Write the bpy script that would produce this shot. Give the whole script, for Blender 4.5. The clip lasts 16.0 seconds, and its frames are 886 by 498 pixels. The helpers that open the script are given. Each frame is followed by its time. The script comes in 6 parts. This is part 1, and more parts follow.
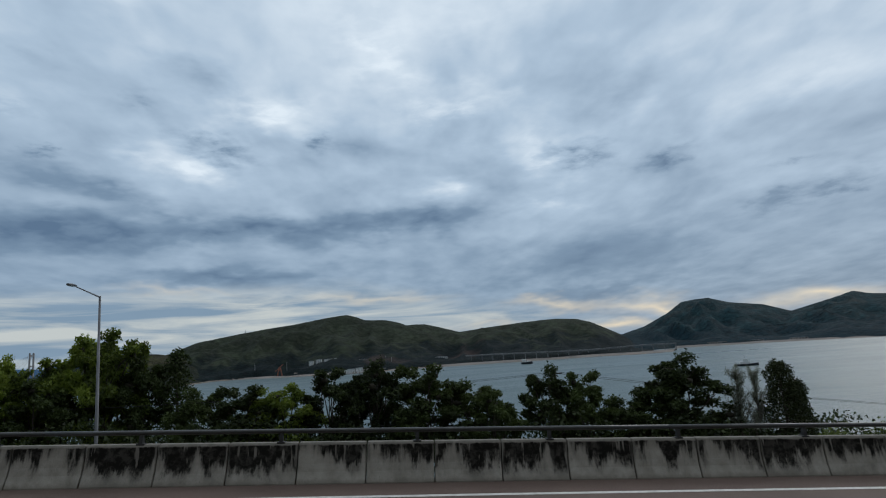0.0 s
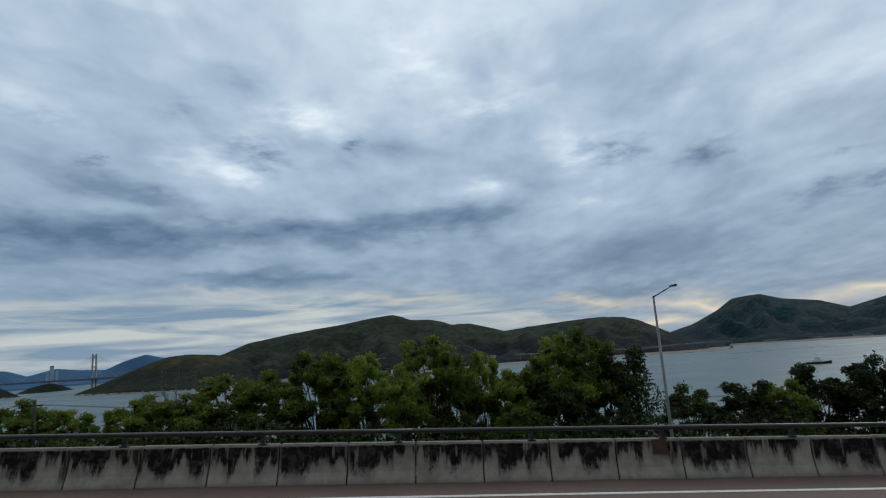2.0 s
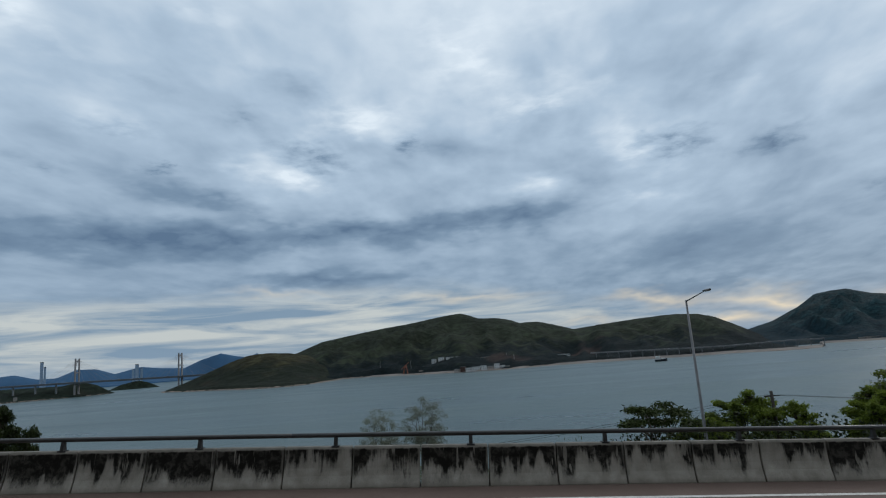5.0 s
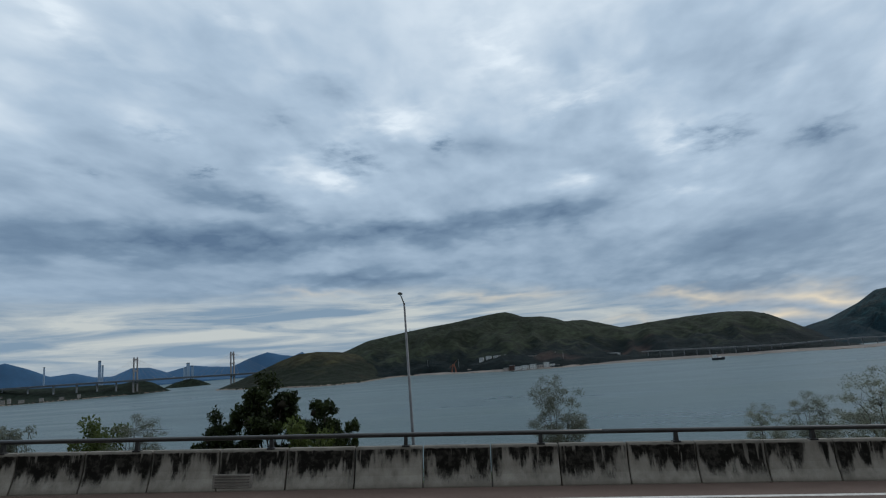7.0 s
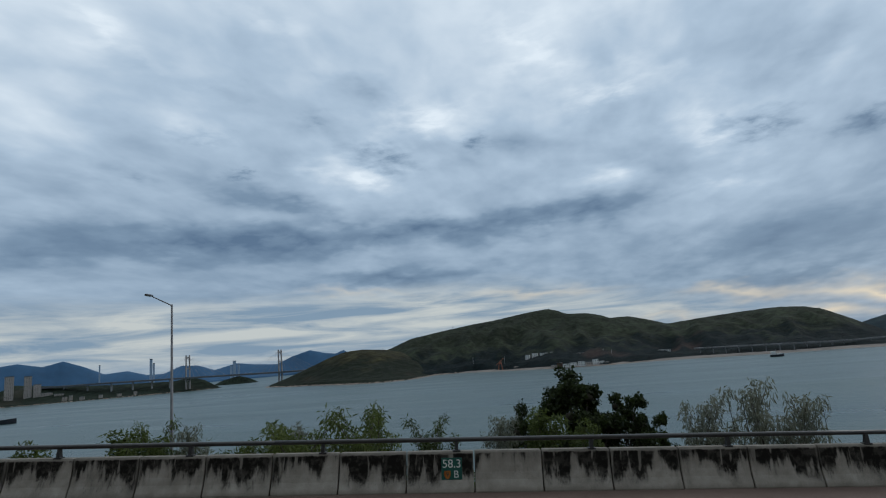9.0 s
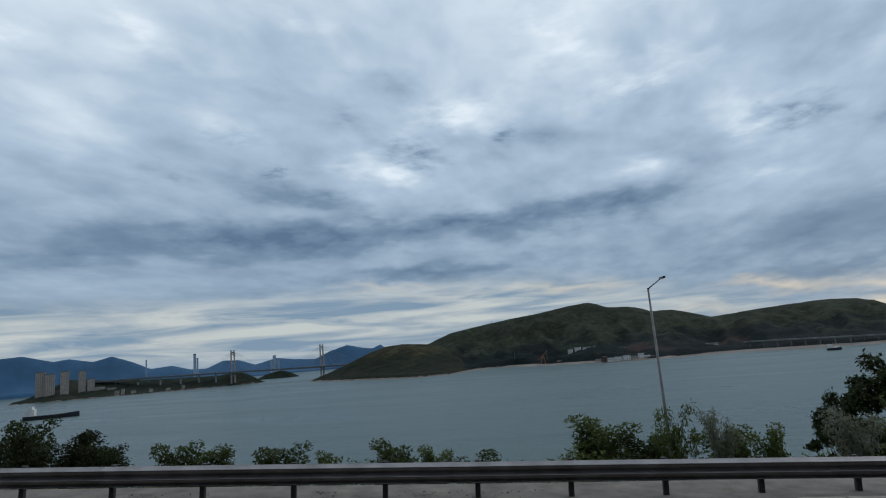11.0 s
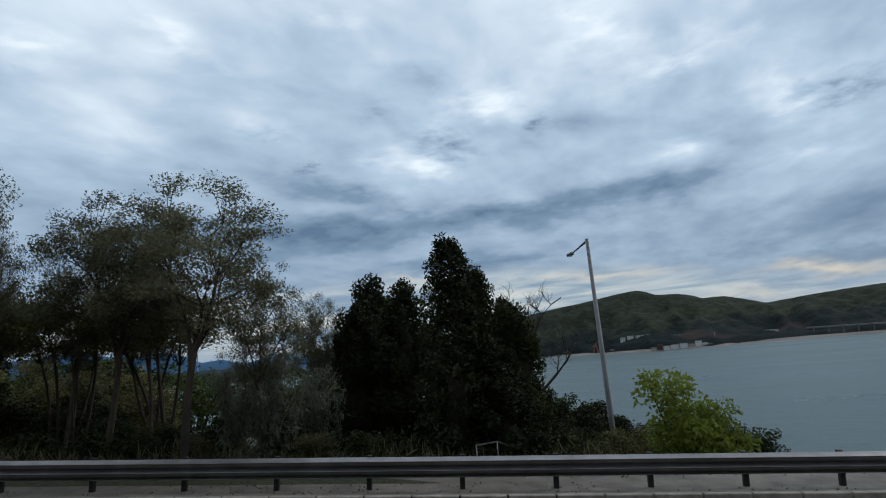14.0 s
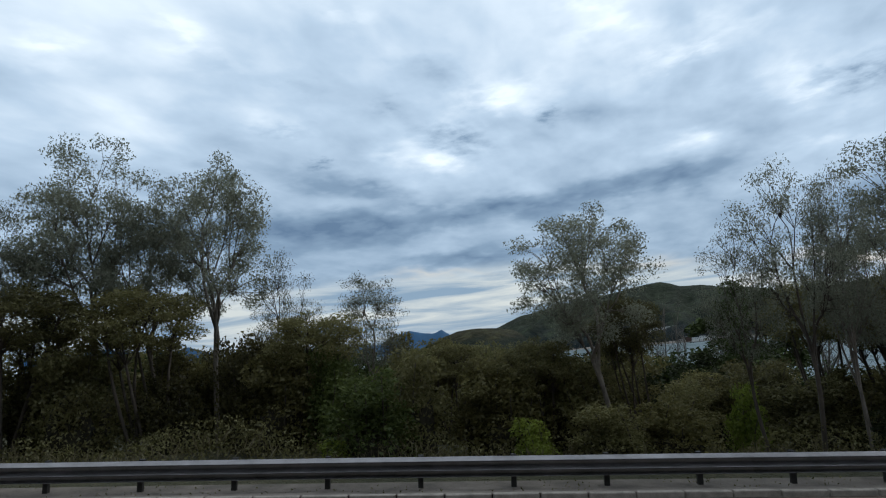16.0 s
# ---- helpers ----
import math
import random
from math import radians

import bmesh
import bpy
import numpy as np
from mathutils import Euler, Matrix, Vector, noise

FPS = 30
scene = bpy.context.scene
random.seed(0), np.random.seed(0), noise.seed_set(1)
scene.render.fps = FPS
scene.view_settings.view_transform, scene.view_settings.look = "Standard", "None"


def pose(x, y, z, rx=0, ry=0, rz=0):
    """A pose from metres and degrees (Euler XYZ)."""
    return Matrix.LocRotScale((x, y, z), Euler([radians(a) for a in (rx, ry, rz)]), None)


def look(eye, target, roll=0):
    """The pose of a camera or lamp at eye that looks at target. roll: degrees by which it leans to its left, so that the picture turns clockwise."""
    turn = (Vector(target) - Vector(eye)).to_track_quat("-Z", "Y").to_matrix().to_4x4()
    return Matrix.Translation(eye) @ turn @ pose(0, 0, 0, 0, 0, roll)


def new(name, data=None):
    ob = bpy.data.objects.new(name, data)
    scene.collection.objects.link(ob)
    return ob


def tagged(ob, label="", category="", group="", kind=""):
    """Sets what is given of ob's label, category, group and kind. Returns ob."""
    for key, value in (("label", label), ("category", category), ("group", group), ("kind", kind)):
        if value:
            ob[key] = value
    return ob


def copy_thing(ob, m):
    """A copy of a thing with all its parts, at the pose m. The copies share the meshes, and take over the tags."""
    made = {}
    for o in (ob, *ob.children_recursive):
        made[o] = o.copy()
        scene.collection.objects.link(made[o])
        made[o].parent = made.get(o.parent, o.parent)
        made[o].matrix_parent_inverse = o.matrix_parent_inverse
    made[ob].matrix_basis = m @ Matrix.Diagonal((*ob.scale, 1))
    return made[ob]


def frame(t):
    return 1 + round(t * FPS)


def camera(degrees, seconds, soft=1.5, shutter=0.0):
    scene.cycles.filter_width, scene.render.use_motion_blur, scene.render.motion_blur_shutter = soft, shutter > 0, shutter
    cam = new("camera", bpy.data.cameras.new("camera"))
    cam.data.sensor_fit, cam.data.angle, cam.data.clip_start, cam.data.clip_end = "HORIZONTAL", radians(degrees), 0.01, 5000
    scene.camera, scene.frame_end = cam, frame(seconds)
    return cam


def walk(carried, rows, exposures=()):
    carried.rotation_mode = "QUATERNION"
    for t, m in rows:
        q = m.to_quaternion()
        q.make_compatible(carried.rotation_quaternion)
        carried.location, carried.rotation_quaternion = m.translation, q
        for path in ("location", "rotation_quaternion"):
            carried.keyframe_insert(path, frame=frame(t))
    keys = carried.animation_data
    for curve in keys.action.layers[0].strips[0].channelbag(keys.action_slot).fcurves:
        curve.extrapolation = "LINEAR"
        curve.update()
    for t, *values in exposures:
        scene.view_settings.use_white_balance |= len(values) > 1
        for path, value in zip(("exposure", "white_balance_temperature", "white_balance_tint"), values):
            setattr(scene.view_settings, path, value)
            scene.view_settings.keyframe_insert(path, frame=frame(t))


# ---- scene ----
cam = camera(74.53, 16.0, soft=1.15)
PATH = [
    (0.0, pose(0.00, 0.00, 66.06, 99.35, 3.95, -0.53)),
    (0.5, pose(-8.95, -0.53, 66.66, 99.40, 4.03, 0.38)),
    (1.0, pose(-17.87, -1.15, 67.26, 99.45, 4.11, 1.29)),
    (1.5, pose(-26.76, -1.86, 67.86, 99.49, 4.19, 2.20)),
    (2.0, pose(-35.62, -2.64, 68.45, 99.54, 4.25, 3.11)),
    (2.5, pose(-44.44, -3.51, 69.04, 99.59, 4.28, 4.03)),
    (3.0, pose(-53.23, -4.46, 69.63, 99.63, 4.31, 4.94)),
    (3.5, pose(-61.99, -5.50, 70.21, 99.68, 4.32, 5.86)),
    (4.0, pose(-70.71, -6.63, 70.78, 99.72, 4.34, 6.77)),
    (4.5, pose(-79.39, -7.85, 71.34, 99.77, 4.35, 7.69)),
    (5.0, pose(-88.04, -9.16, 71.90, 99.82, 4.36, 8.62)),
    (5.5, pose(-96.64, -10.56, 72.44, 99.87, 4.36, 9.54)),
    (6.0, pose(-105.21, -12.07, 72.97, 99.91, 4.37, 10.45)),
    (6.5, pose(-113.73, -13.67, 73.49, 99.94, 4.39, 11.35)),
    (7.0, pose(-122.21, -15.38, 74.00, 99.98, 4.41, 12.24)),
    (7.5, pose(-130.64, -17.17, 74.50, 100.01, 4.45, 13.13)),
    (8.0, pose(-139.02, -19.06, 75.00, 100.03, 4.48, 14.01)),
    (8.5, pose(-147.37, -21.04, 75.52, 100.04, 4.52, 14.87)),
    (9.0, pose(-155.66, -23.10, 76.15, 100.02, 4.56, 15.70)),
    (9.5, pose(-163.91, -25.25, 76.69, 99.98, 4.59, 16.50)),
    (10.0, pose(-172.11, -27.47, 77.17, 99.92, 4.63, 17.29)),
    (10.5, pose(-180.27, -29.77, 77.63, 99.85, 4.67, 18.05)),
    (11.0, pose(-188.37, -32.16, 78.10, 99.75, 4.70, 18.77)),
    (11.5, pose(-196.43, -34.62, 78.60, 99.64, 4.74, 19.43)),
    (12.0, pose(-204.43, -37.17, 79.16, 99.50, 4.75, 20.04)),
    (12.5, pose(-212.38, -39.80, 79.75, 99.37, 4.80, 20.61)),
    (13.0, pose(-220.28, -42.52, 80.36, 99.29, 4.99, 21.15)),
    (13.5, pose(-228.11, -45.34, 81.00, 99.23, 5.23, 21.68)),
    (14.0, pose(-235.89, -48.24, 81.67, 99.20, 5.47, 22.22)),
    (14.5, pose(-243.60, -51.24, 82.38, 99.15, 5.68, 22.71)),
    (15.0, pose(-251.25, -54.33, 83.13, 99.04, 5.81, 23.08)),
    (15.5, pose(-258.84, -57.51, 83.91, 98.88, 5.90, 23.38)),
    (16.0, pose(-266.36, -60.79, 84.73, 98.73, 5.98, 23.68)),
]
walk(cam, PATH, exposures=[(0, 0.0), (13.0, 0.0), (14.5, 0.25), (16.0, 0.34)])

# ---- the road's line: arc length s grows along the drive, d is the distance towards the sea ----
_S = np.arange(-420.0, 760.0, 2.0)


def heading_deg(s):
    s = np.clip(s, -150, 420)
    return 3.0087 + 6.54235e-2 * s + 2.72912e-5 * s * s + 3.393e-8 * s ** 3


ZK = [-150, 0, 25, 50, 75, 100, 125, 150, 175, 200, 225, 250, 275, 300, 420]
ZV = [53.01, 63.06, 64.74, 66.40, 68.03, 69.61, 71.10, 72.55, 74.03, 75.60, 77.35, 79.38, 81.73, 84.10, 91.30]


def road_z(s):
    s = np.asarray(s, float)
    return (np.interp(s - 8, ZK, ZV) + np.interp(s, ZK, ZV) + np.interp(s + 8, ZK, ZV)) / 3 + np.where(s < -142, (s + 142) * 0.066, 0) + np.where(s > 412, (s - 412) * 0.06, 0)


_H = np.radians(heading_deg(_S))
_X = np.concatenate([[0], np.cumsum(-np.cos((_H[1:] + _H[:-1]) / 2) * 2.0)])
_Y = np.concatenate([[0], np.cumsum(-np.sin((_H[1:] + _H[:-1]) / 2) * 2.0)])
_X -= np.interp(0, _S, _X)
_Y -= np.interp(0, _S, _Y)


def smooth(a, b, x):
    t = np.clip((np.asarray(x, float) - a) / (b - a), 0, 1)
    return t * t * (3 - 2 * t)


def place(s, d, z=0.0):
    """World point at arc length s, d metres to the seaward side, z above the road."""
    h = np.radians(heading_deg(s))
    return Vector((float(np.interp(s, _S, _X) - np.sin(h) * d), float(np.interp(s, _S, _Y) + np.cos(h) * d), float(road_z(s) + z)))


def stand(s, d, z=0.0, turn=0.0, level=False):
    """Frame at that place: x back along the road, y to the sea, z up; sloped with the road unless level."""
    g = 0.0 if level else math.atan((float(road_z(s + 1)) - float(road_z(s - 1))) / 2)
    return Matrix.Translation(place(s, d, z)) @ Euler((0, g, radians(float(heading_deg(s)))), "XYZ").to_matrix().to_4x4() @ Matrix.Rotation(turn, 4, "Z")


def dip(s):
    """The road lies a little lower along the guardrail."""
    return -0.40 * smooth(160, 190, s)


D1 = [13.0, 14.3, 15.2, 20, 30, 38, 47, 60, 80, 140, 200, 260]
Z1 = [0.0, -0.05, -0.8, -2.2, -5.4, -6.6, -6.9, -11.0, -18.5, -45, -74, -100]
Z2 = [0.0, -0.02, 0.05, -0.3, -1.2, -2.0, -3.0, -7.0, -16.0, -42, -72, -100]


def ground_z(s, d):
    k = smooth(222, 246, s)
    return dip(s) + (1 - k) * np.interp(d, D1, Z1) + k * np.interp(d, D1, Z2)


# ---- sky and light ----
SUN_DIR = Vector((0.75, 0.80, 0.62)).normalized()


def sky():
    w = bpy.data.worlds.new("world")
    scene.world = w
    w.use_nodes = True
    nt = w.node_tree
    nt.nodes.clear()
    N, link = nt.nodes.new, nt.links.new

    def math_node(op, a, b=None, c=None, clamp=False):
        n = N("ShaderNodeMath")
        n.operation, n.use_clamp = op, clamp
        for i, v in enumerate((a, b, c)):
            if v is None:
                continue
            if isinstance(v, (int, float)):
                n.inputs[i].default_value = v
            else:
                link(v, n.inputs[i])
        return n.outputs[0]

    def ramp(v, a, b, lo=0.0, hi=1.0):
        n = N("ShaderNodeMapRange")
        n.interpolation_type = "SMOOTHSTEP"
        link(v, n.inputs[0])
        for i, q in enumerate((a, b, lo, hi)):
            n.inputs[i + 1].default_value = q
        return n.outputs[0]

    def fog(vec, scale, detail, rough, dist=0.0):
        n = N("ShaderNodeTexNoise")
        n.inputs["Scale"].default_value, n.inputs["Detail"].default_value = scale, detail
        n.inputs["Roughness"].default_value, n.inputs["Distortion"].default_value = rough, dist
        link(vec, n.inputs["Vector"])
        return n

    def mix(f, a, b):
        n = N("ShaderNodeMix")
        n.data_type = "RGBA"
        for sock, v in ((n.inputs[0], f), (n.inputs[6], a), (n.inputs[7], b)):
            if isinstance(v, (tuple, float, int)):
                sock.default_value = v if isinstance(v, (float, int)) else (*v, 1)
            else:
                link(v, sock)
        return n.outputs[2]

    tc = N("ShaderNodeTexCoord")
    sep = N("ShaderNodeSeparateXYZ")
    link(tc.outputs["Generated"], sep.inputs[0])
    x, y, z = sep.outputs
    az = math_node("MULTIPLY", math_node("ARCTAN2", math_node("MULTIPLY", x, -1.0), y), 57.2958)
    el = math_node("MULTIPLY", math_node("ARCSINE", z), 57.2958)
    # the cloud deck seen in perspective: direction projected on a level ceiling
    zz = math_node("ADD", math_node("MAXIMUM", z, 0.0), 0.15)
    deck = N("ShaderNodeCombineXYZ")
    link(math_node("DIVIDE", x, zz), deck.inputs[0])
    link(math_node("DIVIDE", y, zz), deck.inputs[1])
    turn = N("ShaderNodeMapping")
    turn.inputs["Rotation"].default_value = (0, 0, radians(-8))
    turn.inputs["Scale"].default_value = (1.45, 0.95, 1)
    link(deck.outputs[0], turn.inputs[0])
    n_big = fog(turn.outputs[0], 1.25, 4, 0.50, 0.5)
    n_fine = fog(turn.outputs[0], 4.6, 4, 0.50, 0.15)
    ang = N("ShaderNodeCombineXYZ")
    link(az, ang.inputs[0])
    link(el, ang.inputs[1])
    # wisps bend the outlines of the single clouds
    squash = N("ShaderNodeMapping")
    squash.inputs["Scale"].default_value = (0.11, 0.30, 1)
    link(ang.outputs[0], squash.inputs[0])
    warp = fog(squash.outputs[0], 1.0, 4, 0.55)
    bend = N("ShaderNodeVectorMath")
    bend.operation = "MULTIPLY_ADD"
    link(warp.outputs["Color"], bend.inputs[0])
    bend.inputs[1].default_value = (11, 5.0, 0)
    off = N("ShaderNodeVectorMath")
    off.operation = "SUBTRACT"
    link(ang.outputs[0], off.inputs[0])
    off.inputs[1].default_value = (5.5, 2.5, 0)
    link(off.outputs[0], bend.inputs[2])
    spot = bend.outputs[0]
    hook = N("ShaderNodeVectorMath")
    hook.operation = "MULTIPLY_ADD"
    fine_warp = fog(squash.outputs[0], 3.5, 4, 0.6)
    link(fine_warp.outputs["Color"], hook.inputs[0])
    hook.inputs[1].default_value = (5, 3.0, 0)
    off2 = N("ShaderNodeVectorMath")
    off2.operation = "SUBTRACT"
    link(ang.outputs[0], off2.inputs[0])
    off2.inputs[1].default_value = (2.5, 1.5, 0)
    link(off2.outputs[0], hook.inputs[2])

    def clouds(rows, vec):
        total = None
        for a, e, wa, he, tilt, amp in rows:
            m = N("ShaderNodeMapping")
            m.vector_type = "TEXTURE"
            m.inputs["Location"].default_value = (a, e, 0)
            m.inputs["Rotation"].default_value = (0, 0, radians(tilt))
            m.inputs["Scale"].default_value = (wa, he, 1)
            link(vec, m.inputs[0])
            g = N("ShaderNodeTexGradient")
            g.gradient_type = "QUADRATIC_SPHERE"
            link(m.outputs[0], g.inputs[0])
            total = math_node("MULTIPLY", g.outputs["Fac"], amp) if total is None else math_node("MULTIPLY_ADD", g.outputs["Fac"], amp, total)
        return total

    # ragged shreds along the single clouds
    torn = N("ShaderNodeMapping")
    torn.inputs["Scale"].default_value = (0.34, 0.95, 1)
    torn.inputs["Rotation"].default_value = (0, 0, radians(8))
    link(ang.outputs[0], torn.inputs[0])
    shred = fog(torn.outputs[0], 1.0, 4, 0.55, 0.3)
    tear = ramp(shred.outputs["Fac"], 0.34, 0.62)
    dark = math_node("MULTIPLY", clouds(DARK, spot), math_node("MULTIPLY_ADD", tear, 0.40, 0.92))
    hooks = math_node("MULTIPLY", clouds(HOOKS, hook.outputs[0]), math_node("MULTIPLY_ADD", tear, 0.75, 0.40))
    light = math_node("MULTIPLY", clouds(LIGHT, spot), math_node("MULTIPLY_ADD", tear, -0.40, 1.02))
    rise = math_node("MULTIPLY", math_node("SUBTRACT", math_node("MINIMUM", el, 45.0), 12.0), 0.0135)
    lum = math_node("ADD", math_node("ADD", 0.485, rise), math_node("MULTIPLY", math_node("SUBTRACT", n_big.outputs["Fac"], 0.5), ramp(el, 6.0, 16.0, 0.32, 0.70)))
    lum = math_node("ADD", lum, math_node("MULTIPLY", math_node("SUBTRACT", n_fine.outputs["Fac"], 0.5), ramp(el, 6.0, 20.0, 0.24, 0.36)))
    lum = math_node("ADD", lum, light)
    lum = math_node("SUBTRACT", lum, dark)
    lum = math_node("SUBTRACT", lum, hooks, clamp=True)
    # thin gaps low over the horizon: level streaks
    low = N("ShaderNodeMapping")
    low.inputs["Scale"].default_value = (0.085, 0.80, 1)
    low.inputs["Rotation"].default_value = (0, 0, radians(0.6))
    link(ang.outputs[0], low.inputs[0])
    streak = fog(low.outputs[0], 1.0, 6, 0.58, 0.6)
    tone = N("ShaderNodeValToRGB")
    tone.color_ramp.elements[0].color, tone.color_ramp.elements[0].position = (0.105, 0.175, 0.280, 1), 0.0
    tone.color_ramp.elements[1].color, tone.color_ramp.elements[1].position = (0.78, 0.88, 0.97, 1), 0.93
    e1 = tone.color_ramp.elements.new(0.30)
    e1.color = (0.200, 0.295, 0.415, 1)
    e2 = tone.color_ramp.elements.new(0.62)
    e2.color = (0.43, 0.555, 0.695, 1)
    link(lum, tone.inputs[0])
    band = N("ShaderNodeValToRGB")
    band.color_ramp.elements[0].color, band.color_ramp.elements[0].position = (0.205, 0.305, 0.42, 1), 0.40
    band.color_ramp.elements[1].color, band.color_ramp.elements[1].position = (0.58, 0.62, 0.61, 1), 0.61
    link(math_node("ADD", math_node("MULTIPLY_ADD", streak.outputs["Fac"], 0.8, 0.1), clouds(BANDS, ang.outputs[0])), band.inputs[0])
    brow = math_node("MULTIPLY_ADD", math_node("MINIMUM", math_node("SUBTRACT", az, 8.0), 0.0), -0.20, el)
    lowmask = math_node("MULTIPLY", ramp(brow, 7.4, 4.6), ramp(el, -0.2, 1.6, 0.35, 1.0))
    col = mix(math_node("MULTIPLY", lowmask, 0.9), tone.outputs[0], band.outputs[0])
    # the sun's side, low on the right, is warm and bright
    glow = clouds(GLOW, spot)
    col = mix(math_node("MINIMUM", math_node("MULTIPLY", glow, 1.15), 0.9), col, (0.78, 0.69, 0.54))
    # the cloud deck dims away from the sea, where the evening light comes from
    col = mix(ramp(y, 0.40, -0.65, 0.0, 0.36), col, (0.03, 0.04, 0.05))
    below = ramp(el, 0.0, -2.0)
    col = mix(below, col, (0.10, 0.12, 0.13))
    nish = N("ShaderNodeTexSky")
    nish.sky_type, nish.sun_disc = "NISHITA", False
    nish.sun_elevation = math.asin(SUN_DIR.z)
    nish.sun_rotation = math.atan2(SUN_DIR.x, SUN_DIR.y)
    blue = N("ShaderNodeBackground")
    blue.inputs[1].default_value = 0.05
    link(nish.outputs[0], blue.inputs[0])
    grey = N("ShaderNodeBackground")
    grey.inputs[1].default_value = 1.0
    link(col, grey.inputs[0])
    cover = N("ShaderNodeMixShader")
    cover.inputs[0].default_value = 0.94
    link(blue.outputs[0], cover.inputs[1])
    link(grey.outputs[0], cover.inputs[2])
    out = N("ShaderNodeOutputWorld")
    link(cover.outputs[0], out.inputs[0])


# cloud masses: azimuth (left positive), elevation, half width, half height, tilt, strength
DARK = [
    (27.0, 11.9, 17.0, 2.5, 2, 0.26),
    (7.0, 12.3, 14.0, 1.9, -2, 0.20),
    (38.0, 11.4, 27.0, 3.0, 3, 0.42),
    (31.2, 15.4, 12.5, 2.3, 14, 0.28),
    (16.5, 12.3, 22.0, 2.6, 2, 0.34),
    (0.5, 12.0, 14.0, 1.6, -6, 0.26),
    (19.1, 7.7, 18.1, 1.4, -4, 0.28),
    (-15.3, 7.4, 16.0, 3.9, -4, 0.2),
    (-16.1, 3.8, 15.8, 1.4, -6, 0.18),
    (45.8, 17.2, 9.8, 2.7, 6, 0.12),
    (37.1, 25.2, 12.3, 2.8, 10, 0.12),
    (22.1, 25.6, 7.8, 2.6, 12, 0.14),
    (8.0, 19.1, 10.9, 2.2, 20, 0.1),
    (-19.9, 21.7, 11.8, 3.2, -18, 0.1),
    (50.6, 10.0, 15.3, 2.0, -3, 0.2),
    (57.3, 5.3, 13.0, 1.7, 0, 0.15),
]
HOOKS = [
    (-15.4, 17.0, 5.8, 2.0, 4, 0.4),
    (-23.1, 15.5, 4.9, 1.6, -14, 0.34),
    (10.9, 20.2, 2.4, 1.5, 20, 0.30),
    (20.5, 19.2, 6.4, 1.9, 14, 0.46),
    (34.2, 17.8, 2.8, 0.7, 4, 0.26),
    (37.6, 21.1, 5.8, 1.4, 8, 0.12),
    (-32.0, 10.4, 6.1, 2.1, -10, 0.26),
    (-36.1, 10.5, 5.3, 1.5, -18, 0.26),
    (-33.2, 13.1, 2.8, 0.6, 0, 0.22),
    (26.8, 22.8, 3.3, 1.9, 24, 0.14),
    (42.9, 17.5, 2.8, 0.9, 0, 0.12),
]
LIGHT = [
    (-6.0, 31.0, 22.0, 7.0, 0, 0.10),
    (23.0, 17.6, 9.5, 3.0, 12, 0.40),
    (15.5, 22.4, 10.5, 3.6, 0, 0.38),
    (4.2, 27.1, 11.0, 6.0, 40, 0.24),
    (-2.3, 14.9, 7.0, 2.4, 10, 0.28),
    (-11.1, 17.6, 10.0, 3.6, 18, 0.30),
    (-1.6, 22.7, 9.0, 3.0, -20, 0.26),
    (46.2, 28.3, 7.6, 3.8, 20, 0.24),
    (31.9, 31.4, 9.5, 3.3, 20, 0.16),
    (-11.5, 13.2, 8.1, 2.5, 0, 0.16),
    (39.4, 20.7, 8.5, 1.9, 4, 0.14),
    (57.6, 26.3, 6.3, 2.9, 0, 0.3),
    (-36.2, 18.9, 8.7, 5.2, 0, 0.1),
    (-7.9, 23.6, 11.4, 4.1, 0, 0.15),
]
BANDS = [
    (18.5, 6.1, 14, 1.0, 0, 0.26),
    (21.5, 4.3, 10, 0.55, 1, -0.24),
    (31.0, 5.2, 8, 0.7, 1, -0.12),
    (33.0, 3.0, 13, 0.8, 0, 0.24),
    (15.0, 2.6, 9, 0.8, 1, 0.10),
    (32.0, 1.6, 14, 0.55, 0, -0.24),
    (30.0, 0.6, 16, 0.45, 0, 0.20),
    (46.0, 4.4, 11, 0.8, 0, 0.18),
    (44.0, 6.6, 12, 0.8, 2, -0.14),
]
GLOW = [
    (-21.0, 2.2, 10.5, 1.5, 4, 0.80),
    (-17.0, 0.6, 4.1, 0.9, 3, 0.95),
    (-11.5, 3.1, 7.5, 0.9, 4, 0.6),
    (-33.5, 1.8, 9.5, 1.6, 3, 0.85),
    (-5.0, 1.6, 6.0, 0.7, 2, 0.3),
    (5.4, 5.0, 11.0, 0.9, 3, 0.4),
    (24.1, 6.2, 8.6, 0.6, 0, 0.30),
]
sky()
lamp_sun = bpy.data.lights.new("sun", "SUN")
lamp_sun.energy, lamp_sun.angle, lamp_sun.color = 0.5, radians(25), (1.0, 0.95, 0.88)
new("sun", lamp_sun).matrix_world = look((0, 0, 0), -SUN_DIR)

# ---- materials ----
def material(name):
    m = bpy.data.materials.new(name)
    m.use_nodes = True
    nt = m.node_tree
    bsdf = nt.nodes["Principled BSDF"]
    return m, nt, bsdf


def ramp_node(nt, fac, stops):
    n = nt.nodes.new("ShaderNodeValToRGB")
    els = n.color_ramp.elements
    while len(els) < len(stops):
        els.new(0.5)
    for e, (p, c) in zip(els, stops):
        e.position, e.color = p, (*c, 1)
    nt.links.new(fac, n.inputs[0])
    return n.outputs[0]


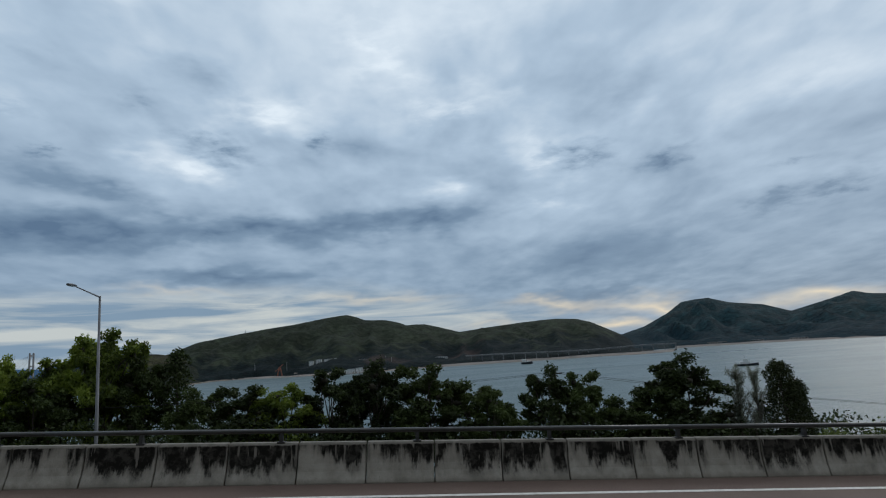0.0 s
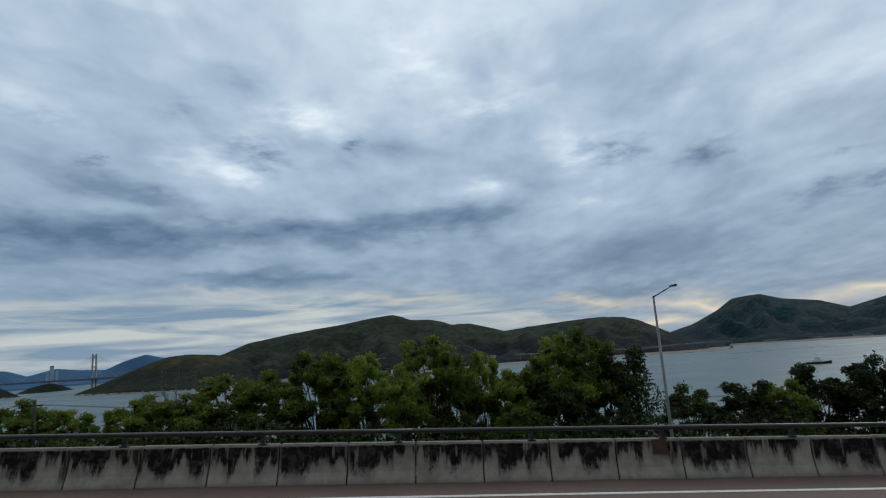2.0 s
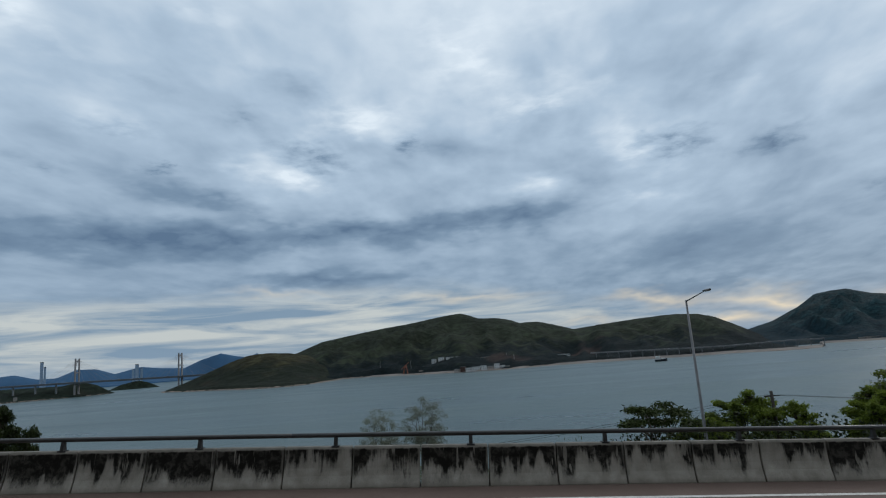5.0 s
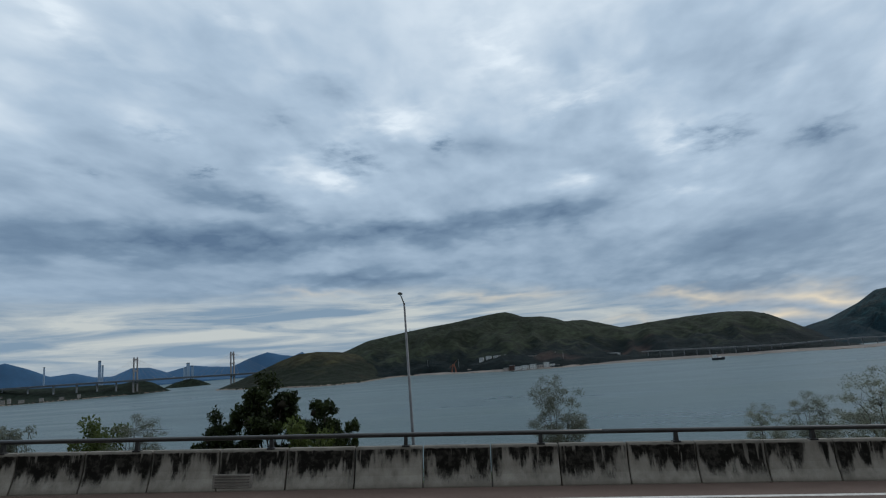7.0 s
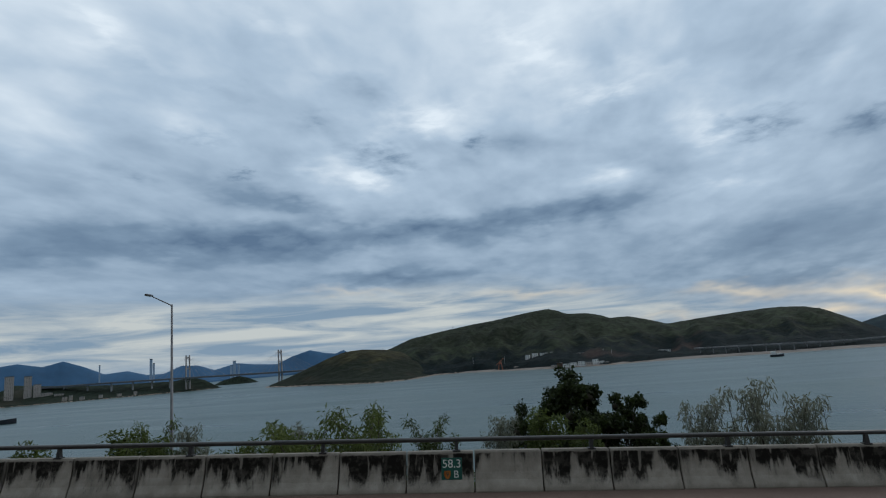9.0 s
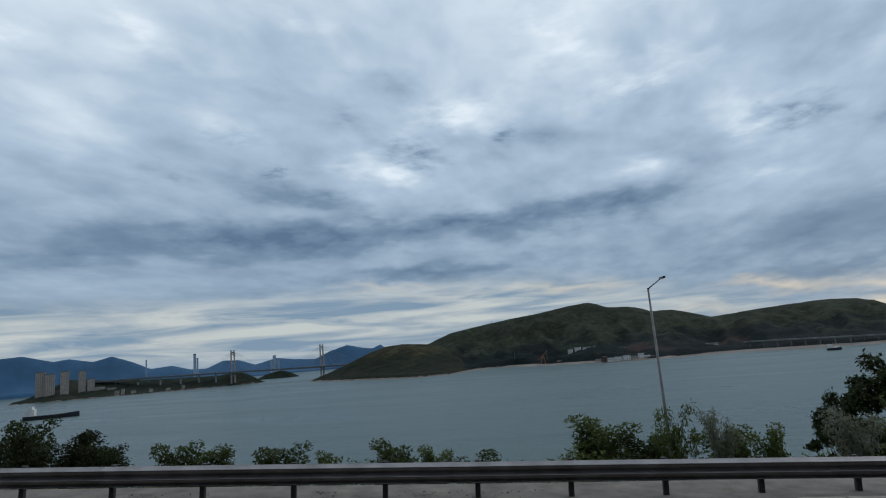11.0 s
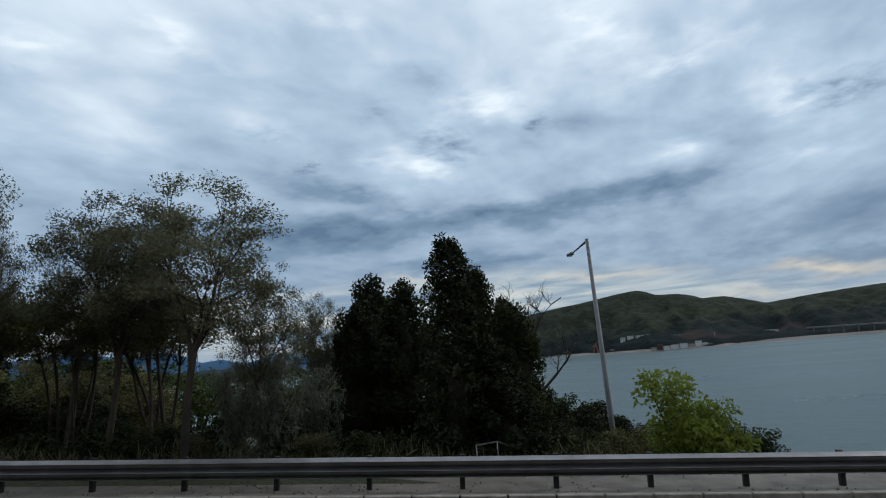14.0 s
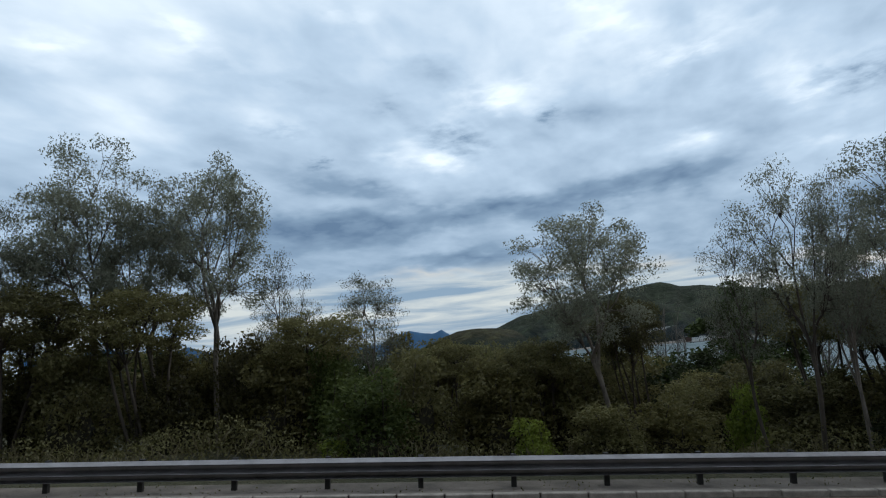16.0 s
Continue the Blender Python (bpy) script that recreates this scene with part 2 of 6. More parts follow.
def noise_node(nt, vec, scale, detail=4, rough=0.55, dist=0.0):
    n = nt.nodes.new("ShaderNodeTexNoise")
    n.inputs["Scale"].default_value, n.inputs["Detail"].default_value = scale, detail
    n.inputs["Roughness"].default_value, n.inputs["Distortion"].default_value = rough, dist
    if vec is not None:
        nt.links.new(vec, n.inputs["Vector"])
    return n.outputs["Fac"]


def coords(nt, scale=(1, 1, 1), shift=True):
    """Object coordinates in metres, shifted by chance from object to object."""
    tc = nt.nodes.new("ShaderNodeTexCoord")
    mp = nt.nodes.new("ShaderNodeMapping")
    mp.inputs["Scale"].default_value = scale
    nt.links.new(tc.outputs["Object"], mp.inputs[0])
    if not shift:
        return mp.outputs[0]
    info = nt.nodes.new("ShaderNodeObjectInfo")
    mul = nt.nodes.new("ShaderNodeVectorMath")
    mul.operation = "MULTIPLY_ADD"
    nt.links.new(info.outputs["Random"], mul.inputs[0])
    mul.inputs[1].default_value = (37, 53, 71)
    nt.links.new(mp.outputs[0], mul.inputs[2])
    return mul.outputs[0]


def arith(nt, op, a, b=0.0, clamp=False):
    n = nt.nodes.new("ShaderNodeMath")
    n.operation, n.use_clamp = op, clamp
    for i, v in enumerate((a, b)):
        if isinstance(v, (int, float)):
            n.inputs[i].default_value = v
        else:
            nt.links.new(v, n.inputs[i])
    return n.outputs[0]


def blend(nt, fac, a, b):
    n = nt.nodes.new("ShaderNodeMix")
    n.data_type = "RGBA"
    for sock, v in ((n.inputs[0], fac), (n.inputs[6], a), (n.inputs[7], b)):
        if isinstance(v, (float, int)):
            sock.default_value = v
        elif isinstance(v, tuple):
            sock.default_value = (*v, 1)
        else:
            nt.links.new(v, sock)
    return n.outputs[2]


def relief(nt, bsdf, height, strength, distance):
    b = nt.nodes.new("ShaderNodeBump")
    b.inputs["Strength"].default_value, b.inputs["Distance"].default_value = strength, distance
    nt.links.new(height, b.inputs["Height"])
    nt.links.new(b.outputs[0], bsdf.inputs["Normal"])


def plain(name, base, rough=0.6, metal=0.0, var=0.25, scale=3.0, fine=40.0, bump=0.02):
    m, nt, b = material(name)
    v = coords(nt)
    n1, n2 = noise_node(nt, v, scale), noise_node(nt, v, fine, 3)
    f = arith(nt, "ADD", arith(nt, "MULTIPLY", n1, 0.65), arith(nt, "MULTIPLY", n2, 0.35))
    lo, hi = tuple(c * (1 - var) for c in base), tuple(min(1, c * (1 + var)) for c in base)
    nt.links.new(ramp_node(nt, f, [(0.3, lo), (0.7, hi)]), b.inputs["Base Color"])
    nt.links.new(arith(nt, "ADD", arith(nt, "MULTIPLY", n2, 0.25), rough - 0.12, True), b.inputs["Roughness"])
    b.inputs["Metallic"].default_value = metal
    relief(nt, b, n2, 0.4, bump)
    return m


def stained_concrete():
    m, nt, b = material("stained concrete")
    tc = nt.nodes.new("ShaderNodeTexCoord")
    sep = nt.nodes.new("ShaderNodeSeparateXYZ")
    nt.links.new(tc.outputs["Object"], sep.inputs[0])
    rnd = nt.nodes.new("ShaderNodeObjectInfo").outputs["Random"]
    v = coords(nt)
    cloud = noise_node(nt, v, 3.0, 5)
    grain = noise_node(nt, v, 60, 3)
    base = ramp_node(nt, arith(nt, "ADD", arith(nt, "MULTIPLY", cloud, 0.7), arith(nt, "MULTIPLY", grain, 0.3)), [(0.3, (0.205, 0.186, 0.158)), (0.7, (0.425, 0.390, 0.338))])
    # black growth that runs down from under the lip: how far it reaches changes along the panel
    broad = noise_node(nt, coords(nt, (1.0, 1.0, 0.10)), 2.6, 3, 0.5)
    drip = noise_node(nt, coords(nt, (1.0, 1.0, 0.06)), 10.0, 5, 0.62)
    hair = noise_node(nt, coords(nt, (1.0, 1.0, 0.03)), 34.0, 3, 0.6)
    blot = noise_node(nt, v, 6.0, 6, 0.65, 0.3)
    fall = arith(nt, "SUBTRACT", 0.845, sep.outputs[2])
    reach = arith(nt, "ADD", arith(nt, "MULTIPLY", arith(nt, "SUBTRACT", broad, 0.455), 2.5), arith(nt, "MULTIPLY", arith(nt, "SUBTRACT", drip, 0.5), 0.85))
    reach = arith(nt, "ADD", reach, arith(nt, "MULTIPLY", arith(nt, "SUBTRACT", rnd, 0.5), 0.62))
    reach = arith(nt, "ADD", arith(nt, "MULTIPLY", ramp_value(nt, reach, -0.62, 0.62), 0.74), arith(nt, "MULTIPLY", arith(nt, "SUBTRACT", blot, 0.5), 0.30))
    left = arith(nt, "SUBTRACT", reach, fall)
    wet = ramp_value(nt, arith(nt, "ADD", left, arith(nt, "MULTIPLY", arith(nt, "SUBTRACT", hair, 0.5), 0.22)), -0.02, 0.24)
    lip = ramp_value(nt, arith(nt, "ADD", fall, arith(nt, "MULTIPLY", arith(nt, "SUBTRACT", blot, 0.5), 0.10)), 0.012, 0.045)
    side = ramp_value(nt, arith(nt, "ADD", arith(nt, "SUBTRACT", 0.75, arith(nt, "ABSOLUTE", sep.outputs[0])), arith(nt, "MULTIPLY", arith(nt, "SUBTRACT", drip, 0.5), 0.22)), -0.03, 0.05)
    pale = ramp_value(nt, noise_node(nt, coords(nt, (1.0, 1.0, 0.05)), 8.0, 3, 0.5), 0.68, 0.61)
    wet = arith(nt, "MULTIPLY", arith(nt, "MULTIPLY", wet, lip), arith(nt, "MULTIPLY", arith(nt, "ADD", arith(nt, "MULTIPLY", side, 0.85), 0.15), arith(nt, "ADD", arith(nt, "MULTIPLY", pale, 0.8), 0.2)))
    wet = arith(nt, "MULTIPLY", wet, arith(nt, "ADD", 0.80, arith(nt, "MULTIPLY", ramp_value(nt, blot, 0.36, 0.56), 0.19)))
    # a wider grey film below it, thin hair-like runs, a brown splash line at the foot
    film = arith(nt, "MULTIPLY", ramp_value(nt, arith(nt, "ADD", left, 0.26), 0.0, 0.42), arith(nt, "ADD", 0.10, arith(nt, "MULTIPLY", drip, 0.42)))
    col = blend(nt, film, base, (0.050, 0.046, 0.041))
    col = blend(nt, arith(nt, "MULTIPLY", ramp_value(nt, hair, 0.62, 0.74), 0.35), col, (0.07, 0.062, 0.052))
    col = blend(nt, wet, col, (0.009, 0.008, 0.0065))
    foot = ramp_value(nt, arith(nt, "ADD", sep.outputs[2], arith(nt, "MULTIPLY", drip, 0.14)), 0.20, 0.09)
    col = blend(nt, arith(nt, "MULTIPLY", foot, 0.45), col, (0.15, 0.125, 0.10))
    nt.links.new(col, b.inputs["Base Color"])
    b.inputs["Roughness"].default_value = 0.9
    b.inputs["Specular IOR Level"].default_value = 0.12
    relief(nt, b, arith(nt, "ADD", grain, cloud), 0.5, 0.006)
    return m


def ramp_value(nt, v, a, b):
    n = nt.nodes.new("ShaderNodeMapRange")
    n.interpolation_type = "SMOOTHSTEP"
    nt.links.new(v, n.inputs[0])
    n.inputs[1].default_value, n.inputs[2].default_value = a, b
    return n.outputs[0]


def asphalt():
    m, nt, b = material("brown asphalt")
    v = coords(nt)
    n1, n2 = noise_node(nt, v, 0.5, 5), noise_node(nt, v, 70, 3)
    f = arith(nt, "ADD", arith(nt, "MULTIPLY", n1, 0.6), arith(nt, "MULTIPLY", n2, 0.4))
    nt.links.new(ramp_node(nt, f, [(0.3, (0.085, 0.053, 0.041)), (0.7, (0.140, 0.092, 0.073))]), b.inputs["Base Color"])
    b.inputs["Roughness"].default_value = 0.8
    relief(nt, b, n2, 0.5, 0.01)
    return m


def soil():
    m, nt, b = material("hillside soil")
    v = coords(nt, shift=False)
    n1, n2 = noise_node(nt, v, 0.25, 6), noise_node(nt, v, 6, 4)
    f = arith(nt, "ADD", arith(nt, "MULTIPLY", n1, 0.6), arith(nt, "MULTIPLY", n2, 0.4))
    nt.links.new(ramp_node(nt, f, [(0.3, (0.020, 0.022, 0.010)), (0.55, (0.045, 0.045, 0.02)), (0.75, (0.09, 0.075, 0.045))]), b.inputs["Base Color"])
    b.inputs["Roughness"].default_value = 0.95
    relief(nt, b, n2, 0.8, 0.2)
    return m


def sea_water():
    m, nt, b = material("grey-green sea water")
    v = coords(nt, shift=False)
    long = noise_node(nt, coords(nt, (0.0022, 0.010, 1), False), 1.0, 4, 0.55, 0.6)
    swell = noise_node(nt, v, 0.05, 6, 0.65)
    chop = noise_node(nt, v, 0.5, 4, 0.6)
    nt.links.new(ramp_node(nt, long, [(0.35, (0.034, 0.072, 0.076)), (0.65, (0.056, 0.098, 0.098))]), b.inputs["Base Color"])
    nt.links.new(arith(nt, "ADD", arith(nt, "MULTIPLY", long, 0.35), 0.16), b.inputs["Roughness"])
    b.inputs["IOR"].default_value = 1.33
    relief(nt, b, arith(nt, "ADD", swell, arith(nt, "MULTIPLY", chop, 0.25)), 0.55, 3.0)
    return m


def hillside(name, grass, wood, rock):
    m, nt, b = material(name)
    v = coords(nt, shift=False)
    n1 = noise_node(nt, v, 0.011, 6, 0.62, 0.2)
    n2 = noise_node(nt, v, 0.05, 5, 0.65)
    n3 = noise_node(nt, v, 0.0035, 4, 0.5)
    geo = nt.nodes.new("ShaderNodeNewGeometry")
    sep = nt.nodes.new("ShaderNodeSeparateXYZ")
    nt.links.new(geo.outputs["Position"], sep.inputs[0])
    # scrub and woods at the foot, grass and bracken above
    high = ramp_value(nt, arith(nt, "ADD", sep.outputs[2], arith(nt, "MULTIPLY", arith(nt, "SUBTRACT", n1, 0.5), 190)), 35, 95)
    f = arith(nt, "ADD", arith(nt, "MULTIPLY", n1, 0.5), arith(nt, "MULTIPLY", n2, 0.5))
    g = ramp_node(nt, f, [(0.36, tuple(c * 0.28 for c in grass)), (0.50, tuple(c * 0.85 for c in grass)), (0.64, tuple(c * 1.65 for c in grass))])
    w = ramp_node(nt, n2, [(0.35, tuple(c * 0.5 for c in wood)), (0.65, tuple(c * 1.3 for c in wood))])
    col = blend(nt, high, w, g)
    col = blend(nt, arith(nt, "MULTIPLY", ramp_value(nt, n3, 0.60, 0.70), 0.55), col, rock)
    nt.links.new(col, b.inputs["Base Color"])
    b.inputs["Roughness"].default_value = 0.95
    b.inputs["Specular IOR Level"].default_value = 0.1
    relief(nt, b, arith(nt, "ADD", n2, n1), 0.5, 16.0)
    return m


def foliage(name, dark, light, glow=0.25):
    m = bpy.data.materials.new(name)
    m.use_nodes = True
    nt = m.node_tree
    nt.nodes.clear()
    N = nt.nodes.new
    geo, info = N("ShaderNodeNewGeometry"), N("ShaderNodeObjectInfo")
    tc = N("ShaderNodeTexCoord")
    clump = noise_node(nt, tc.outputs["Object"], 0.8, 3)
    f = arith(nt, "ADD", arith(nt, "MULTIPLY", geo.outputs["Random Per Island"], 0.30), arith(nt, "MULTIPLY", clump, 0.62))
    f = arith(nt, "ADD", f, arith(nt, "MULTIPLY", arith(nt, "SUBTRACT", info.outputs["Random"], 0.5), 0.35))
    col = ramp_node(nt, f, [(0.15, dark), (0.85, light)])
    dif, tra, mixer, gl, top, out = N("ShaderNodeBsdfDiffuse"), N("ShaderNodeBsdfTranslucent"), N("ShaderNodeMixShader"), N("ShaderNodeBsdfGlossy"), N("ShaderNodeMixShader"), N("ShaderNodeOutputMaterial")
    nt.links.new(col, dif.inputs[0])
    nt.links.new(col, tra.inputs[0])
    mixer.inputs[0].default_value = glow
    nt.links.new(dif.outputs[0], mixer.inputs[1])
    nt.links.new(tra.outputs[0], mixer.inputs[2])
    gl.inputs["Roughness"].default_value = 0.5
    top.inputs[0].default_value = 0.02
    nt.links.new(mixer.outputs[0], top.inputs[1])
    nt.links.new(gl.outputs[0], top.inputs[2])
    nt.links.new(top.outputs[0], out.inputs[0])
    return m


CONCRETE = stained_concrete()
ASPHALT, SOIL, SEA = asphalt(), soil(), sea_water()
WHITE_PAINT = plain("worn white road paint", (0.62, 0.60, 0.56), 0.6, 0, 0.3, 6, 60, 0.003)
PAVING = plain("grey paving concrete", (0.135, 0.117, 0.100), 0.85, 0, 0.6, 1.6, 26, 0.012)
KERB = plain("weathered kerb stone", (0.24, 0.215, 0.19), 0.85, 0, 0.45, 4, 40, 0.01)
STEEL = plain("dull grey steel", (0.055, 0.054, 0.053), 0.38, 0.4, 0.3, 3, 50, 0.004)
DARK_STEEL = plain("dark weathered steel", (0.035, 0.034, 0.033), 0.6, 0.4, 0.4, 8, 60, 0.004)
GALV = plain("galvanised steel", (0.21, 0.205, 0.215), 0.36, 0.85, 0.3, 2, 40, 0.004)
RUST = plain("rust-brown patch", (0.085, 0.045, 0.034), 0.9, 0.1, 0.35, 6, 50, 0.004)
POLE = plain("grey painted pole steel", (0.17, 0.17, 0.178), 0.55, 0.3, 0.3, 2, 30, 0.004)
GREEN_SIGN = plain("green sign plate", (0.008, 0.085, 0.065), 0.45, 0, 0.2, 4, 30, 0.001)
SIGN_WHITE = plain("white sign lettering", (0.75, 0.78, 0.75), 0.5, 0, 0.1, 4, 30, 0.001)
ORANGE = plain("orange sign shield", (0.65, 0.22, 0.04), 0.5, 0, 0.15, 4, 30, 0.001)
GLASS = plain("lamp glass", (0.55, 0.55, 0.52), 0.2, 0, 0.1, 4, 20, 0.001)
BLACK = plain("black hole shade", (0.012, 0.012, 0.012), 0.9, 0, 0.2, 4, 20, 0.001)
BARK = plain("grey-brown bark", (0.065, 0.052, 0.041), 0.9, 0, 0.45, 1.5, 14, 0.03)
PALE_BARK = plain("pale papery bark", (0.135, 0.115, 0.095), 0.85, 0, 0.5, 1.5, 12, 0.03)
DEAD_BARK = plain("dark dead wood", (0.045, 0.038, 0.032), 0.9, 0, 0.4, 2, 14, 0.02)
HILL_NEAR = hillside("grassy hill", (0.027, 0.034, 0.021), (0.006, 0.012, 0.013), (0.080, 0.052, 0.046))
HILL_HEAD = hillside("wooded headland", (0.036, 0.034, 0.016), (0.015, 0.020, 0.012), (0.05, 0.036, 0.025))
# greens shifted to blue: distance haze is painted into this hill
HILL_FAR = hillside("far wooded hill tinted with haze", (0.011, 0.031, 0.037), (0.006, 0.021, 0.029), (0.036, 0.040, 0.036))
ISLE = hillside("low wooded island", (0.022, 0.032, 0.022), (0.018, 0.026, 0.018), (0.05, 0.045, 0.035))
# the blue of the air in between is mixed into the mountains' colour
MOUNTAIN = plain("distant mountains coloured haze blue", (0.036, 0.100, 0.190), 1.0, 0, 0.2, 0.004, 0.03, 0.5)
# far towers: wall and window colours already contain the haze
HAZE = plain("hazy blue tower wall", (0.33, 0.42, 0.53), 0.9, 0, 0.1, 0.05, 0.5, 0.05)
HAZE_PANE = plain("hazy tower window", (0.24, 0.335, 0.45), 0.8, 0, 0.1, 0.5, 3, 0.01)
SAND = plain("sandy shore fill", (0.185, 0.160, 0.142), 0.95, 0, 0.4, 0.02, 0.3, 0.5)
ROCK = plain("pale brown shore rock", (0.27, 0.215, 0.18), 0.9, 0, 0.4, 0.2, 1.5, 0.2)
PALE_WALL = plain("pale rendered wall", (0.62, 0.62, 0.60), 0.7, 0, 0.2, 0.1, 1.0, 0.05)
BEIGE_WALL = plain("beige tower wall", (0.36, 0.32, 0.285), 0.8, 0, 0.2, 0.05, 0.5, 0.05)
BRIDGE = plain("pale bridge concrete", (0.32, 0.33, 0.34), 0.8, 0, 0.2, 0.05, 0.5, 0.05)
TOWER = plain("weathered bridge tower concrete", (0.29, 0.275, 0.27), 0.85, 0, 0.25, 0.05, 0.5, 0.05)
VIADUCT = plain("grey viaduct concrete", (0.20, 0.205, 0.21), 0.85, 0, 0.25, 0.05, 0.5, 0.05)
DECK = plain("dark bridge deck", (0.10, 0.11, 0.12), 0.8, 0, 0.2, 0.05, 0.5, 0.05)
RED = plain("red crane paint", (0.28, 0.09, 0.05), 0.6, 0, 0.2, 0.3, 3, 0.01)
HULL = plain("dark ship hull", (0.02, 0.022, 0.028), 0.5, 0, 0.3, 0.2, 3, 0.01)
WINDOW = plain("dark window glass", (0.03, 0.04, 0.05), 0.2, 0, 0.2, 0.5, 3, 0.001)
LEAF_DARK = foliage("dark green leaves", (0.015, 0.022, 0.008), (0.080, 0.108, 0.028))
# LEAF_DARK made blacker: the shade of deep growth is put into the colour
LEAF_SHADE = foliage("dark green leaves with deep shade painted in", (0.008, 0.011, 0.004), (0.046, 0.058, 0.017))
LEAF_MID = foliage("green leaves", (0.044, 0.066, 0.011), (0.29, 0.365, 0.055), 0.48)
LEAF_LIGHT = foliage("yellow-green leaves", (0.080, 0.115, 0.016), (0.31, 0.37, 0.065), 0.45)
LEAF_BUSH = foliage("dull green shrub leaves", (0.032, 0.048, 0.012), (0.155, 0.190, 0.052), 0.4)
LEAF_GREY = foliage("grey-green leaves", (0.075, 0.083, 0.060), (0.30, 0.315, 0.235), 0.55)
LEAF_OLIVE = foliage("dark olive grey leaves", (0.045, 0.044, 0.026), (0.185, 0.184, 0.108), 0.5)
STRAW = foliage("dry straw-coloured grass", (0.07, 0.06, 0.03), (0.24, 0.21, 0.12), 0.4)
LEAF_BROWN = foliage("brownish scrub leaves", (0.046, 0.043, 0.019), (0.23, 0.215, 0.088), 0.42)
LEAF_DUSK = foliage("dark olive thicket leaves", (0.038, 0.035, 0.015), (0.200, 0.180, 0.066), 0.45)
# dark brown that stands in for shade between the leaves
CORE_SHADE = plain("dark filler for shaded crown insides", (0.024, 0.020, 0.010), 0.95, 0, 0.6, 4, 25, 0.06)


# ---- mesh helpers ----
def mesh_np(name, V, F, mats=()):
    me = bpy.data.meshes.new(name)
    V = np.asarray(V, np.float32)
    F = np.asarray(F, np.int32)
    me.vertices.add(len(V))
    me.vertices.foreach_set("co", V.ravel())
    me.loops.add(F.size)
    me.loops.foreach_set("vertex_index", F.ravel())
    me.polygons.add(len(F))
    me.polygons.foreach_set("loop_start", np.arange(0, F.size, F.shape[1], dtype=np.int32))
    me.polygons.foreach_set("loop_total", np.full(len(F), F.shape[1], np.int32))
    me.update(calc_edges=True)
    for m in mats:
        me.materials.append(m)
    return me


def finish(bm, name, mat, smooth_shade=False):
    bmesh.ops.recalc_face_normals(bm, faces=bm.faces)
    me = bpy.data.meshes.new(name)
    bm.to_mesh(me)
    bm.free()
    me.materials.append(mat)
    if smooth_shade:
        me.shade_smooth()
    return me


def part(name, me, parent, label="", at=None):
    ob = new(name, me)
    ob.parent = parent
    if at is not None:
        ob.matrix_local = at
    if label:
        ob["label"] = label
    return ob


def thing(name, m, label, category, group="", kind="", me=None):
    ob = new(name, me)
    ob.matrix_basis = m
    return tagged(ob, label, category, group, kind)


def add_box(bm, lo, hi, bevel=0.0):
    c = [(a + b) / 2 for a, b in zip(lo, hi)]
    r = bmesh.ops.create_cube(bm, size=1.0, matrix=Matrix.Translation(c) @ Matrix.Diagonal([b - a for a, b in zip(lo, hi)] + [1]))
    if bevel:
        es = {e for v in r["verts"] for e in v.link_edges}
        bmesh.ops.bevel(bm, geom=list(es), offset=bevel, segments=1, affect="EDGES")
    return bm


def box(name, lo, hi, mat, bevel=0.0):
    return finish(add_box(bmesh.new(), lo, hi, bevel), name, mat)


def tube(bm, pts, radii, n=8, cap=True):
    rings = []
    for i, p in enumerate(pts):
        p = Vector(p)
        t = (Vector(pts[min(i + 1, len(pts) - 1)]) - Vector(pts[max(i - 1, 0)])).normalized()
        a = t.orthogonal().normalized()
        b = t.cross(a)
        r = radii[i] if not isinstance(radii, (int, float)) else radii
        rings.append([bm.verts.new(p + (a * math.cos(q) + b * math.sin(q)) * r) for q in (2 * math.pi * k / n for k in range(n))])
    for u, v in zip(rings, rings[1:]):
        off = min(range(n), key=lambda k: (u[0].co - v[k].co).length)
        for k in range(n):
            bm.faces.new((u[k], u[(k + 1) % n], v[(k + 1 + off) % n], v[(k + off) % n]))
    if cap:
        bm.faces.new(rings[0][::-1])
        bm.faces.new(rings[-1])
    return bm


def prism(bm, profile, x0, x1, chamfer=0.0):
    """Profile in (y, z) swept along x, its ends drawn in a little."""
    cy = sum(p[0] for p in profile) / len(profile)
    cz = sum(p[1] for p in profile) / len(profile)
    rows = []
    for x, k in ((x0, 1), (x0 + chamfer, 0), (x1 - chamfer, 0), (x1, 1)) if chamfer else ((x0, 0), (x1, 0)):
        rows.append([bm.verts.new((x, y + k * chamfer * (1 if y < cy else -1), z - k * chamfer * (1 if z > cz else 0))) for y, z in profile])
    n = len(profile)
    for u, v in zip(rows, rows[1:]):
        for k in range(n):
            bm.faces.new((u[k], u[(k + 1) % n], v[(k + 1) % n], v[k]))
    bm.faces.new(rows[0][::-1])
    bm.faces.new(rows[-1])
    return bm


def strip(name, ss, ds, zf, mat):
    """A sheet over arc lengths ss and distances ds; zf(s, d) is its height over the road."""
    V = np.array([place(s, d, float(zf(s, d))) for s in ss for d in ds])
    n = len(ds)
    F = [(i * n + j, (i + 1) * n + j, (i + 1) * n + j + 1, i * n + j + 1) for i in range(len(ss) - 1) for j in range(n - 1)]
    me = mesh_np(name, V, F, (mat,))
    me.shade_smooth()
    return me


# ---- ground, road, water ----
ss_road = np.arange(-110, 400, 4.0)
I = Matrix.Identity(4)
thing("road", I, "brown asphalt carriageway climbing gently along the coast", "road", kind="structure", me=strip("road", ss_road, [-9, -4, 0, 5, 10, 13.3, 13.85], lambda s, d: dip(s), ASPHALT))
